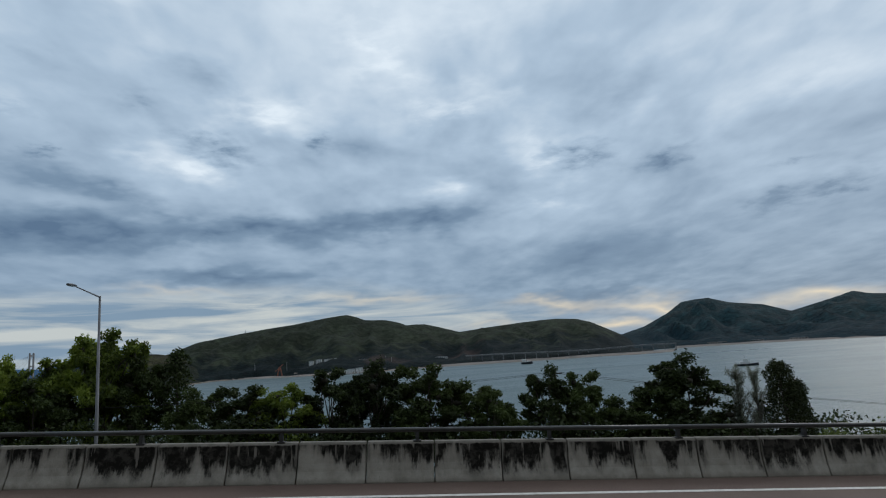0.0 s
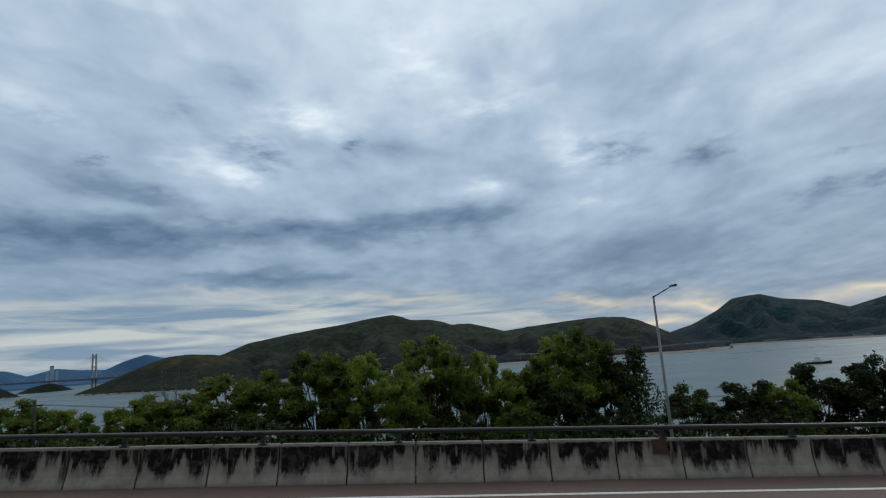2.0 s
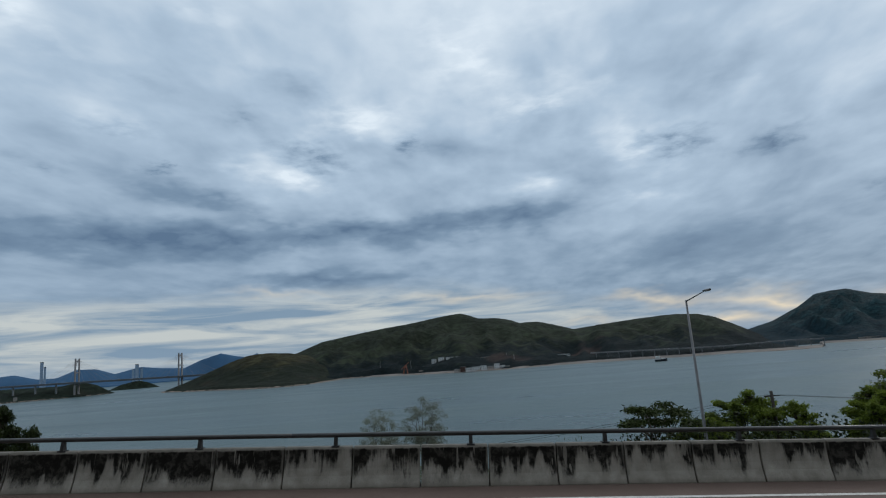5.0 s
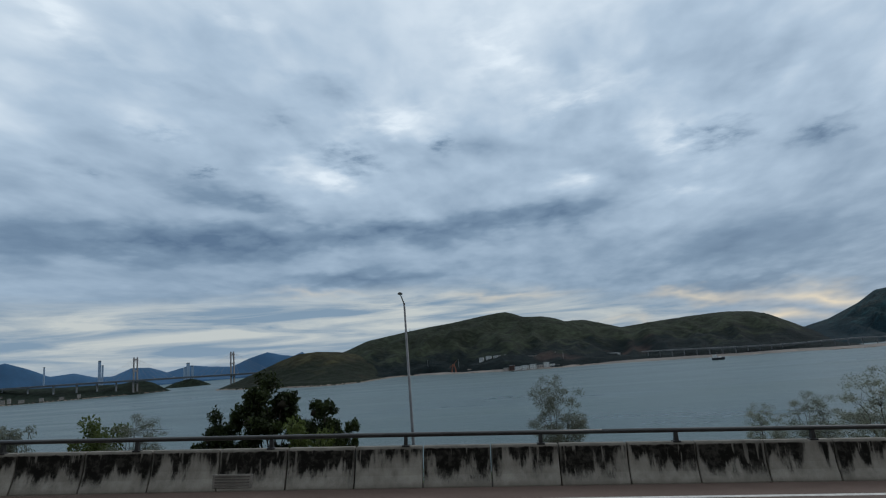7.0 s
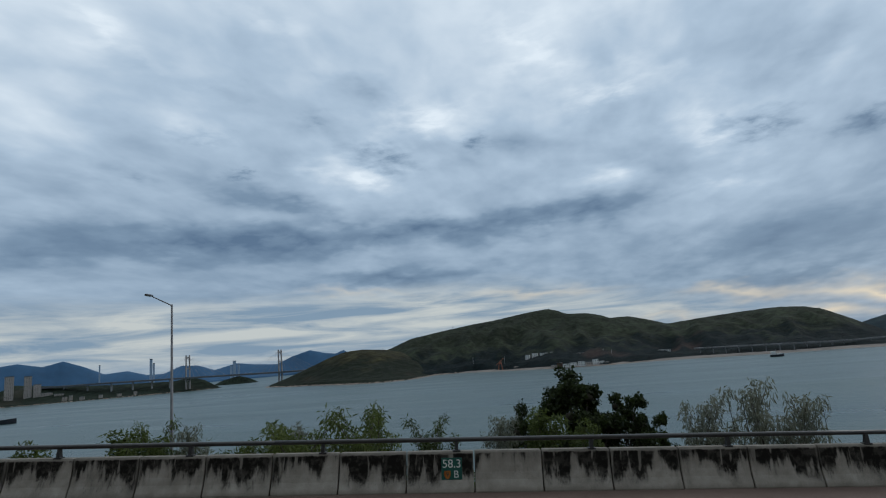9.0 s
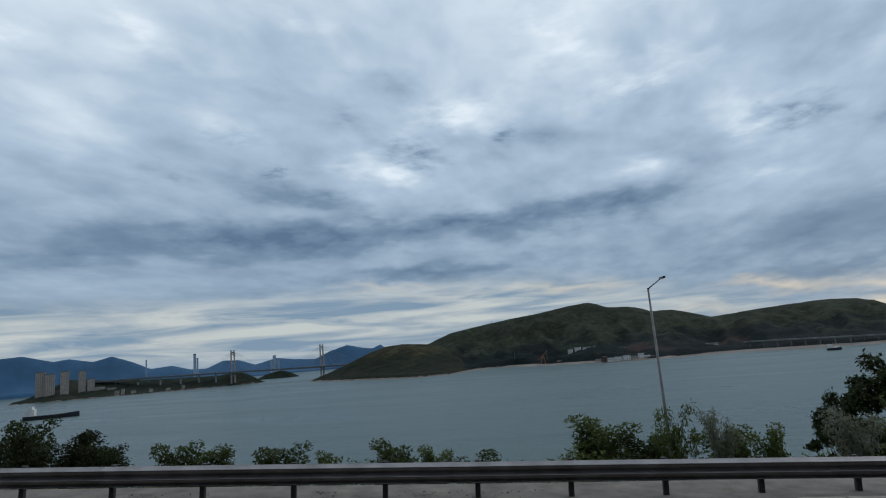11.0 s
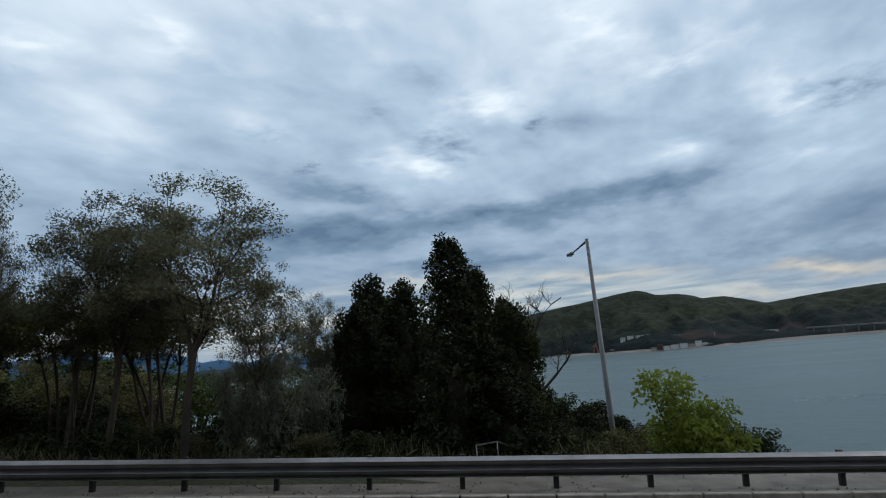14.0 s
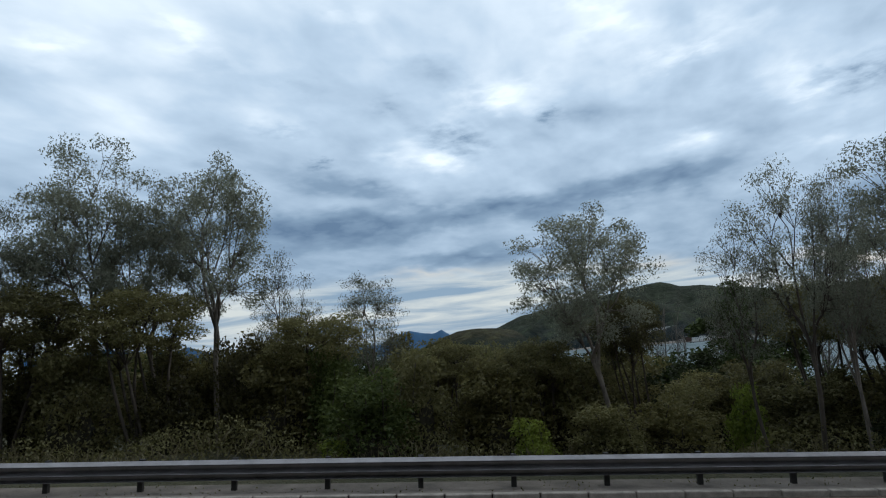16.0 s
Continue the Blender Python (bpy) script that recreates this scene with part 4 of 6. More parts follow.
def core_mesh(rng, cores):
    """Lumpy dark masses added inside a dense crown in place of its inner shade."""
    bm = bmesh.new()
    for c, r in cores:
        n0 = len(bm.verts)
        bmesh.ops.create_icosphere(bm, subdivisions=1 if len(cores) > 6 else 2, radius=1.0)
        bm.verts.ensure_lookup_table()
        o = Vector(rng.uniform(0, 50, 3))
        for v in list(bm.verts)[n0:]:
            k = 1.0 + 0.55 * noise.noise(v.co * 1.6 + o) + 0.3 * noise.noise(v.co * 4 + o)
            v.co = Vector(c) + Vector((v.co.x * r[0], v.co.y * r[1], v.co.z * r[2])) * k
    return finish(bm, "inner_growth", CORE_SHADE, True)


def groups_of(rng, P, k):
    """Sorts points into k bunches round chance seeds."""
    seeds = P[rng.choice(len(P), min(k, len(P)), replace=False)]
    for step in range(3):
        near = np.argmin(((P[:, None] - seeds[None]) ** 2).sum(2), 1)
        seeds = np.array([P[near == j].mean(0) if (near == j).any() else seeds[j] for j in range(len(seeds))])
    return [P[near == j] for j in range(len(seeds)) if (near == j).any()]


def tree(kind, seed, mat, bark, label, name="tree", category="tree", group="trees on the slope"):
    """Trees 10 m high (bushes 3 m): trunk and limbs in one mesh, the leafy crown in another."""
    rng = np.random.default_rng(seed)
    bm = bmesh.new()
    C, cores = [], []
    if kind in ("slender", "airy"):
        # bare forked trunk, limbs that divide and divide again into a rounded airy crown
        fork = rng.uniform(3.7, 4.6)
        lean = rng.normal(size=2) * 0.3
        trunk = limb(bm, rng, (0, 0, -0.5), (lean[0], lean[1], fork), 0.10, 0.072, 0.07, 6, 6)
        tips = ball_points(rng, 190, (lean[0], lean[1], 6.6), (2.25, 2.25, 3.0), 0.22)
        tips = np.array([p for p in tips if p[2] > 4.2 + 0.15 * math.hypot(p[0], p[1]) and noise.noise(Vector(p) * 0.75 + Vector((seed, 0, 0))) > -0.22])
        for i, bunch in enumerate(groups_of(rng, tips, 5)):
            a = trunk[(6, 5, 6, 4, 5)[i % 5]]
            m = a.lerp(Vector(bunch.mean(0)), 0.55)
            p1 = limb(bm, rng, a, m, 0.060, 0.036, 0.14, 4, 5)
            for sub in groups_of(rng, bunch, 4):
                b0 = p1[4]
                m2 = b0.lerp(Vector(sub.mean(0)), 0.6)
                p2 = limb(bm, rng, b0, m2, 0.030, 0.018, 0.16, 3, 4)
                for t in sub:
                    limb(bm, rng, p2[2 + (t[2] > 7)], t, 0.014, 0.006, 0.14, 2, 3)
                    r = rng.uniform(0.34, 0.62)
                    C.append(ball_points(rng, int((310 if kind == "slender" else 150) * r), t, (r, r, r * 0.7), 0.05))
        size, droop, slim = 0.086, 0.35, 0.45
    elif kind == "umbrella":
        # thin bare stems under a flat, dense head of leaves
        tips = ball_points(rng, 120, (0, 0, 7.9), (2.5, 2.5, 1.9), 0.25)
        tips = np.array([p for p in tips if p[2] > 6.3 + 0.3 * noise.noise(Vector(p) * 0.9)])
        for i, bunch in enumerate(groups_of(rng, tips, 6)):
            foot = (rng.normal() * 0.35, rng.normal() * 0.35, -0.5)
            m = Vector(bunch.mean(0))
            p1 = limb(bm, rng, foot, m, 0.085, 0.035, 0.05, 7, 5)
            for t in bunch:
                limb(bm, rng, p1[5 + (t[2] > 8)], t, 0.02, 0.007, 0.14, 2, 3)
                r = rng.uniform(0.40, 0.70)
                C.append(ball_points(rng, int(260 * r), t, (r, r, r * 0.7), 0.1))
        size, droop, slim = 0.125, 0.2, 0.5
    elif kind == "near":
        # dense crown down to the ground, small leaves
        trunk = limb(bm, rng, (0, 0, -0.5), (0, 0, 8.6), 0.16, 0.05, 0.04, 6, 6)
        for i in range(58):
            z = rng.uniform(0.7, 9.3)
            env = 2.15 * min(1.0, 0.65 + z / 9) * max(0.10, 1 - (z / 9.9) ** 3.0)
            a, rr = i * 2.4, env * rng.uniform(0.55, 1.08)
            tip = Vector((math.cos(a) * rr, math.sin(a) * rr, z + 0.3))
            limb(bm, rng, (0, 0, max(0.2, z - 0.8)), tip, 0.04, 0.01, 0.1, 3, 4)
            r = rng.uniform(0.5, 0.95)
            C.append(ball_points(rng, int(330 * r), tip, (r * 0.8, r * 0.8, r), 0.2))
        cores = [((0, 0, 2.6), (0.9, 0.9, 2.2)), ((0.2, 0, 5.4), (0.7, 0.7, 1.8))]
        C.append(ball_points(rng, 2600, (0, 0, 4.2), (1.6, 1.6, 4.0), 0.5))
        size, droop, slim = 0.19, 0.1, 0.55
    elif kind == "spire":
        trunk = limb(bm, rng, (0, 0, -0.5), (0, 0, 9.7), 0.15, 0.02, 0.02, 6, 6)
        for i in range(90):
            z = 0.6 + 9.1 * (i / 90) ** 0.85
            a, rr = i * 2.4, (2.0 * (1 - z / 10.2) ** 0.55 + 0.05) * rng.uniform(0.6, 1.15)
            tip = Vector((math.cos(a) * rr, math.sin(a) * rr, z + 0.25 * rr))
            limb(bm, rng, (0, 0, z - 0.3), tip, 0.03, 0.01, 0.1, 3, 4)
            C.append(ball_points(rng, 130, tip * 0.86 + Vector((0, 0, z * 0.14)), (0.22 + rr * 0.3, 0.22 + rr * 0.3, 0.42), 0.1))
        cores = [((0, 0, 2.8), (0.6, 0.6, 2.2))]
        size, droop, slim = 0.17, 0.1, 0.45
    elif kind == "thicket":
        for i in range(14):
            a, rr, zz = i * 2.4, rng.uniform(0.1, 1.0), rng.uniform(1.0, 2.65)
            rr *= 1.15 - 0.2 * zz
            tip = Vector((math.cos(a) * rr, math.sin(a) * rr, zz))
            pts = limb(bm, rng, (rng.normal() * 0.2, rng.normal() * 0.2, -0.3), tip, 0.03, 0.008, 0.12, 4, 4)
            for p in pts[2:]:
                r = rng.uniform(0.22, 0.42)
                C.append(ball_points(rng, int(480 * r), p, (r, r, r * 0.85), 0.2))
        C.append(ball_points(rng, 1500, (0, 0, 0.9), (1.0, 1.0, 1.1), 0.6))
        cores = [((0, 0, 0.7), (0.5, 0.5, 0.75))]
        size, droop, slim = 0.082, 0.15, 0.6
    elif kind == "round":
        # ragged clumps of leaves set apart on visible limbs, a few low ones, gaps between
        top, lean = 3.4, rng.normal(size=2) * 0.35
        trunk = limb(bm, rng, (0, 0, -0.5), (lean[0], lean[1], top), 0.20, 0.14, 0.06, 4, 7)
        for i in range(27):
            a = i * 2.4 + rng.uniform(-0.5, 0.5)
            if i < 21:
                zz = 4.2 + 5.3 * (i + 0.5) / 21 + rng.normal() * 0.25
                rr = 2.45 * math.sqrt(max(0.03, 1 - ((zz - 5.8) / 3.9) ** 2)) * rng.uniform(0.50, 1.12)
                r = rng.uniform(0.55, 1.02)
            else:
                zz, rr, r = rng.uniform(1.8, 4.0), rng.uniform(1.0, 2.2), rng.uniform(0.6, 1.0)
            c = Vector((math.cos(a) * rr, math.sin(a) * rr, zz))
            pts = limb(bm, rng, trunk[2 + i % 3], c, 0.075, 0.022)
            for j in range(4):
                q = c + Vector(rng.normal(size=3)) * r * 0.45
                limb(bm, rng, pts[3], q, 0.02, 0.008, 0.12, 2, 3)
                rj = r * rng.uniform(0.45, 0.72)
                n = int(190 * r)
                C.append(ball_points(rng, n, q, (rj, rj, rj * 0.72), 0.35) + rng.normal(size=(n, 3)) * 0.10)
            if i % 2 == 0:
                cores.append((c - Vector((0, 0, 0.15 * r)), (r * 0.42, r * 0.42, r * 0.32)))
        size, droop, slim = 0.235, 0.15, 0.58
    elif kind == "cone":
        trunk = limb(bm, rng, (0, 0, -0.5), (0, 0, 9.6), 0.20, 0.03, 0.02, 6, 6)
        for i in range(46):
            z = 0.8 + 8.9 * (i / 46) ** 0.9
            a, rr = i * 2.4, (2.0 * (1 - z / 10.2) ** 0.8 + 0.12) * rng.uniform(0.7, 1.15)
            tip = (math.cos(a) * rr, math.sin(a) * rr, z + 0.25 * rr)
            limb(bm, rng, (0, 0, z - 0.3), tip, 0.04, 0.012, 0.1, 3, 4)
            C.append(ball_points(rng, 95, (tip[0] * 0.75, tip[1] * 0.75, tip[2]), (0.35 + rr * 0.38, 0.35 + rr * 0.38, 0.55), 0.15))
        size, droop, slim = 0.22, 0.0, 0.5
    elif kind == "feather":
        trunk = limb(bm, rng, (0, 0, -0.5), (rng.normal() * 0.2, 0, 9.3), 0.13, 0.03, 0.03, 6, 6)
        for i in range(42):
            z = rng.uniform(2.2, 9.6)
            a, rr = rng.uniform(0, 6.3), rng.uniform(0.5, 1.7) * (1.15 - z / 13)
            tip = Vector((math.cos(a) * rr, math.sin(a) * rr, z + rr * 0.9))
            pts = limb(bm, rng, (0, 0, z - 0.4), tip, 0.035, 0.008, 0.12, 4, 4)
            for p in pts[1:]:
                C.append(ball_points(rng, 26, p, (0.28, 0.28, 0.42), 0.1))
        size, droop, slim = 0.34, 0.35, 0.10
    elif kind == "bare":
        trunk = limb(bm, rng, (0, 0, -0.5), (0.2, 0, 3.2), 0.20, 0.15, 0.06, 4, 7)
        for i in range(7):
            a = i * 2.4 + rng.uniform(-0.4, 0.4)
            rr, zz = rng.uniform(1.8, 4.3), rng.uniform(5.6, 9.0)
            tip = Vector((math.cos(a) * rr, math.sin(a) * rr, zz))
            pts = limb(bm, rng, trunk[2 + i % 3], tip, 0.105, 0.030, 0.2, 6, 5)
            for j in range(9):
                b0 = pts[1 + j % 5]
                t2 = b0 + Vector((rng.normal() * 0.75, rng.normal() * 0.75, rng.uniform(0.5, 1.7)))
                p2 = limb(bm, rng, b0, t2, 0.032, 0.012, 0.2, 4, 4)
                for q in range(10):
                    c0 = p2[1 + q % 4]
                    t3 = c0 + Vector((rng.normal() * 0.35, rng.normal() * 0.35, rng.uniform(0.15, 0.8)))
                    p3 = limb(bm, rng, c0, t3, 0.013, 0.005, 0.2, 2, 3)
                    limb(bm, rng, p3[1], p3[1] + Vector((rng.normal() * 0.25, rng.normal() * 0.25, 0.3)), 0.008, 0.004, 0.2, 2, 3)
        C.append(ball_points(rng, 60, (0, 0, 7), (2.6, 2.6, 2), 0.2))
        size, droop, slim = 0.12, 0, 0.4
    elif kind == "bush":
        for i in range(9):
            a, rr, zz = i * 2.4, rng.uniform(0.1, 0.95), rng.uniform(1.3, 2.6)
            tip = Vector((math.cos(a) * rr, math.sin(a) * rr, zz))
            pts = limb(bm, rng, (rng.normal() * 0.12, rng.normal() * 0.12, -0.3), tip, 0.035, 0.012, 0.1, 4, 4)
            for p in pts[2:]:
                r = rng.uniform(0.28, 0.5)
                C.append(ball_points(rng, int(300 * r), p, (r, r, r * 0.85), 0.3))
        C.append(ball_points(rng, 900, (0, 0, 0.8), (1.05, 1.05, 1.1), 0.4))
        size, droop, slim = 0.125, 0.2, 0.5
    elif kind == "willow":
        for i in range(9):
            a, rr, zz = i * 2.4, rng.uniform(0.15, 0.95), rng.uniform(1.9, 3.0)
            tip = Vector((math.cos(a) * rr, math.sin(a) * rr, zz))
            pts = limb(bm, rng, (rng.normal() * 0.15, rng.normal() * 0.15, -0.3), tip, 0.03, 0.008, 0.12, 5, 4)
            for p in pts[2:]:
                C.append(ball_points(rng, 62, p, (0.27, 0.27, 0.30), 0.1))
        size, droop, slim = 0.165, 0.6, 0.24
    else:
        # "sprays": umbrella tiers of broad leaves
        trunk = limb(bm, rng, (0, 0, -0.5), (0.2, 0.1, 5.5), 0.18, 0.12, 0.05, 4, 6)
        for i in range(16):
            a = i * 2.4
            rr, zz = rng.uniform(0.8, 3.2), rng.uniform(7.2, 9.6)
            tip = Vector((math.cos(a) * rr, math.sin(a) * rr, zz - 0.2 * rr))
            limb(bm, rng, trunk[2 + i % 3], tip, 0.07, 0.025, 0.12, 4, 4)
            C.append(ball_points(rng, 170, tip, (0.95, 0.95, 0.34), 0.2))
        size, droop, slim = 0.42, 0.35, 0.35
    me = finish(bm, "trunk", bark, True)
    ob = thing(name, I, label, category, group)
    part("trunk", me, ob)
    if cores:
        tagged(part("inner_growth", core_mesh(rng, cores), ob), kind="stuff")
    part("crown", leaf_mesh("crown", np.concatenate(C), size, rng, mat, droop, slim, kind not in ("sprays", "willow")), ob)
    return ob


SEEDS = {}


def plant(kinds, rows, rng, nominal, bury=0.4, narrow=0.3):
    """Rows of (s, d, height of the top over the road, width of the crown)."""
    nh, nw = nominal
    for i, (s, d, top, w) in enumerate(rows):
        key = kinds[i % len(kinds)]
        base = float(ground_z(s, d)) - bury
        k = max(0.25, (top - base) / nh)
        kw = max(narrow * k, min(1.7 * k, w / nw))
        m = Matrix.Translation(place(s, d, base)) @ Matrix.Rotation(rng.uniform(0, 6.28), 4, "Z") @ Matrix.Diagonal((kw, kw, k, 1))
        if key in SEEDS:
            src = SEEDS[key]
            copy_thing(src, m @ Matrix.Diagonal((1 / src.scale.x, 1 / src.scale.y, 1 / src.scale.z, 1)))
        else:
            kind, seed, mat, bark, label, name, cat, grp = KINDS[key]
            ob = tree(kind, seed, mat, bark, label, name, cat, grp)
            ob.matrix_basis = m
            SEEDS[key] = ob


DG, MG = "broad-leaved tree with a dense dark green crown", "broad-leaved tree with a fresh mid-green crown"
KINDS = {
    "r1": ("round", 1, LEAF_MID, BARK, MG, "tree", "tree", "trees on the slope"),
    "r2": ("round", 2, LEAF_DARK, BARK, DG, "tree", "tree", "trees on the slope"),
    "r3": ("round", 3, LEAF_MID, BARK, MG, "tree", "tree", "trees on the slope"),
    "r4": ("round", 4, LEAF_DARK, BARK, DG, "tree", "tree", "trees on the slope"),
    "t1": ("slender", 11, LEAF_GREY, PALE_BARK, "slender open-crowned tree with pale forked trunk", "slender_tree", "tree", "slender trees by the guardrail"),
    "t2": ("slender", 12, LEAF_GREY, PALE_BARK, "slender open-crowned tree with grey-green leaves", "slender_tree", "tree", "slender trees by the guardrail"),
    "t3": ("slender", 13, LEAF_OLIVE, BARK, "slender tree with a dark trunk and rounded airy crown", "slender_tree", "tree", "slender trees by the guardrail"),
    "t4": ("slender", 14, LEAF_OLIVE, BARK, "slender forked tree with tufts of dark olive leaves", "slender_tree", "tree", "slender trees by the guardrail"),
    "t6": ("airy", 18, LEAF_GREY, BARK, "slender sparse-crowned tree with fine dark branches", "slender_tree", "tree", "slender trees by the guardrail"),
    "t7": ("airy", 19, LEAF_GREY, PALE_BARK, "slender pale-stemmed tree with a thin airy crown", "slender_tree", "tree", "slender trees by the guardrail"),
    "t5": ("slender", 16, LEAF_GREY, BARK, "airy round-crowned small tree with fine feathery leaves", "feathery_tree", "tree", "feathery trees"),
    "m1": ("umbrella", 15, LEAF_BROWN, BARK, "small dark tree with brown-olive leaves on thin stems", "small_tree", "tree", "small trees in the thicket"),
    "n1": ("near", 81, LEAF_SHADE, BARK, "dense dark green tree leafy down to the ground", "tree", "tree", "dark trees by the guardrail"),
    "n2": ("near", 82, LEAF_SHADE, BARK, "dense dark green tree leafy to the ground", "tree", "tree", "dark trees by the guardrail"),
    "n3": ("spire", 83, LEAF_SHADE, BARK, "dark pointed evergreen tree behind the guardrail", "evergreen_tree", "tree", "evergreens"),
    "k1": ("thicket", 91, LEAF_DUSK, BARK, "dense almost black shrub in the roadside thicket", "shrub", "shrub", "thicket shrubs"),
    "k2": ("thicket", 92, LEAF_BROWN, BARK, "tangled brown shrub in the roadside thicket", "shrub", "shrub", "thicket shrubs"),
    "k3": ("thicket", 93, LEAF_DUSK, BARK, "dense dark olive shrub in the roadside thicket", "shrub", "shrub", "thicket shrubs"),
    "k5": ("thicket", 95, LEAF_SHADE, BARK, "dense dark green shrub with shade in its leaf colour", "shrub", "shrub", "thicket shrubs"),
    "k4": ("thicket", 94, LEAF_BUSH, BARK, "yellowish green shrub in the roadside thicket", "shrub", "shrub", "thicket shrubs"),
    "c1": ("cone", 21, LEAF_DARK, BARK, "dark green cone-shaped evergreen tree", "evergreen_tree", "tree", "evergreens"),
    "f1": ("feather", 31, LEAF_GREY, BARK, "feathery needle-leaved tree with thin upright shoots", "feathery_tree", "tree", "feathery trees"),
    "b1": ("bare", 41, LEAF_BROWN, DEAD_BARK, "leafless dead tree with spreading dark branches", "dead_tree", "tree", "bare trees"),
    "b2": ("bare", 42, LEAF_GREY, PALE_BARK, "pale leafless tree with fine twigs", "dead_tree", "tree", "bare trees"),
    "s1": ("sprays", 51, LEAF_DARK, PALE_BARK, "flat-topped tree with tiers of broad dark green leaves", "flat_topped_tree", "tree", "trees on the slope"),
    "u1": ("bush", 61, LEAF_BUSH, BARK, "leafy green shrub on the slope", "shrub", "shrub", "shrubs"),
    "u2": ("bush", 62, LEAF_DARK, BARK, "dense dark green shrub", "shrub", "shrub", "shrubs"),
    "u3": ("bush", 63, LEAF_LIGHT, BARK, "bright yellow-green leafy shrub", "shrub", "shrub", "shrubs"),
    "w1": ("willow", 71, LEAF_GREY, BARK, "sparse shrub with long drooping grey-green leaves", "shrub", "shrub", "shrubs"),
    "w2": ("willow", 72, LEAF_BUSH, BARK, "sparse dull green shrub with narrow leaves", "shrub", "shrub", "shrubs"),
}
rng = np.random.default_rng(5)
R10, B3 = (9.7, 5.0), (2.9, 2.2)
plant(["r1", "r3", "r2", "r4"], [(24.5, 50.3, 3.8, 5.3), (22.4, 50.3, 4.1, 5.3), (20.6, 50.4, 1.6, 4.4), (11.8, 46.1, -0.1, 5.4), (9.0, 46.0, 0.1, 4.5), (27.2, 49.0, 1.8, 5.0), (15.6, 48.0, -0.6, 4.4), (26.2, 47.5, 0.4, 4.6)], rng, R10)
plant(["c1"], [(18.2, 51.2, 3.0, 4.6)], rng, (10, 3.6))
plant(["r4", "r2"], [(5.6, 48.0, 1.0, 5.6), (2.5, 46.0, 1.4, 4.9), (-1.1, 46.0, 1.3, 5.8), (-4.3, 46.0, -0.1, 4.9), (-6.0, 44.0, -0.5, 3.8), (-10.3, 46.0, 0.9, 4.2), (-13.0, 46.0, 0.7, 4.2), (-15.6, 46.0, -1.4, 4.0), (-18.2, 46.0, -0.5, 4.9), (-20.2, 46.0, 1.7, 6.2), (-23.1, 46.0, -2.3, 3.6)], rng, R10)
plant(["r1", "r3"], [(55.4, 48.5, -0.5, 5.6), (52.9, 48.4, -1.2, 4.2), (51.3, 50.3, 0.8, 6.3), (47.4, 50.2, 1.0, 5.8), (44.2, 50.2, 2.6, 5.8), (41.9, 50.1, 2.1, 4.9), (40.1, 50.1, 2.4, 4.9), (37.0, 46.1, 1.4, 4.0), (35.1, 50.0, 3.7, 6.3), (32.8, 48.0, 2.1, 3.7), (31.0, 50.0, 2.5, 3.4), (29.0, 48.0, 0.9, 3.7), (29.3, 44.0, -1.1, 3.4)], rng, R10)
plant(["s1"], [(73.6, 46.1, -0.9, 6.7)], rng, (10, 7.0))
plant(["r1", "r3"], [(69.6, 46.0, -2.2, 4.5), (65.6, 49.0, -0.9, 4.8), (62.2, 49.0, -1.6, 4.3), (56.7, 47.0, -0.9, 4.1)], rng, R10)
plant(["r2", "r4"], [(144.9, 77.3, -0.9, 10.5), (139.4, 77.2, -3.6, 7.6), (150.6, 77.5, -5.0, 6.5), (136.4, 77, -6.0, 5.4)], rng, R10, 3.5, 0.3)
plant(["n3", "f1"], [(-27.0, 44.5, 1.9, 4.0), (-23.9, 44.8, 1.3, 3.2), (-28.5, 45.2, 0.4, 3.2), (-25.6, 45.5, 1.2, 2.6)], rng, (10, 3.6))
plant(["t5"], [(111.5, 17.3, 2.5, 2.1), (120.2, 17.6, 2.4, 1.7), (131.9, 16.4, 1.55, 1.5), (90.8, 60.5, -1.4, 4.8), (94.6, 61.0, -2.5, 3.8)], rng, (9.9, 4.3), 0.4, 0.2)
plant(["u1", "w2", "w1"], [(151.7, 51.6, -1.5, 4.9), (160.2, 46.3, -1.8, 4.5), (155.4, 46.2, -1.7, 3.6), (148.9, 46.0, -2.1, 4.0), (178.4, 42.3, -1.2, 3.7), (175.5, 42.2, -1.5, 3.3), (172.3, 42.1, -2.5, 3.3), (164.0, 40.0, -0.4, 5.8), (168.0, 41.0, -1.4, 4.8)], rng, B3)
plant(["u1", "u2", "u1", "u2"], [(182.3, 48.2, -2.2, 6.9), (179.1, 46.3, -3.3, 4.9), (172.5, 48.5, -3.5, 7.6), (210.9, 42.1, -2.7, 3.9), (208.8, 42.1, -3.3, 4.5), (204.2, 42.0, -3.0, 4.5), (201.0, 42.0, -3.7, 2.7), (196.9, 42.0, -2.9, 3.9), (194.3, 42.0, -3.4, 3.2), (191.1, 42.1, -4.0, 4.5)], rng, B3)
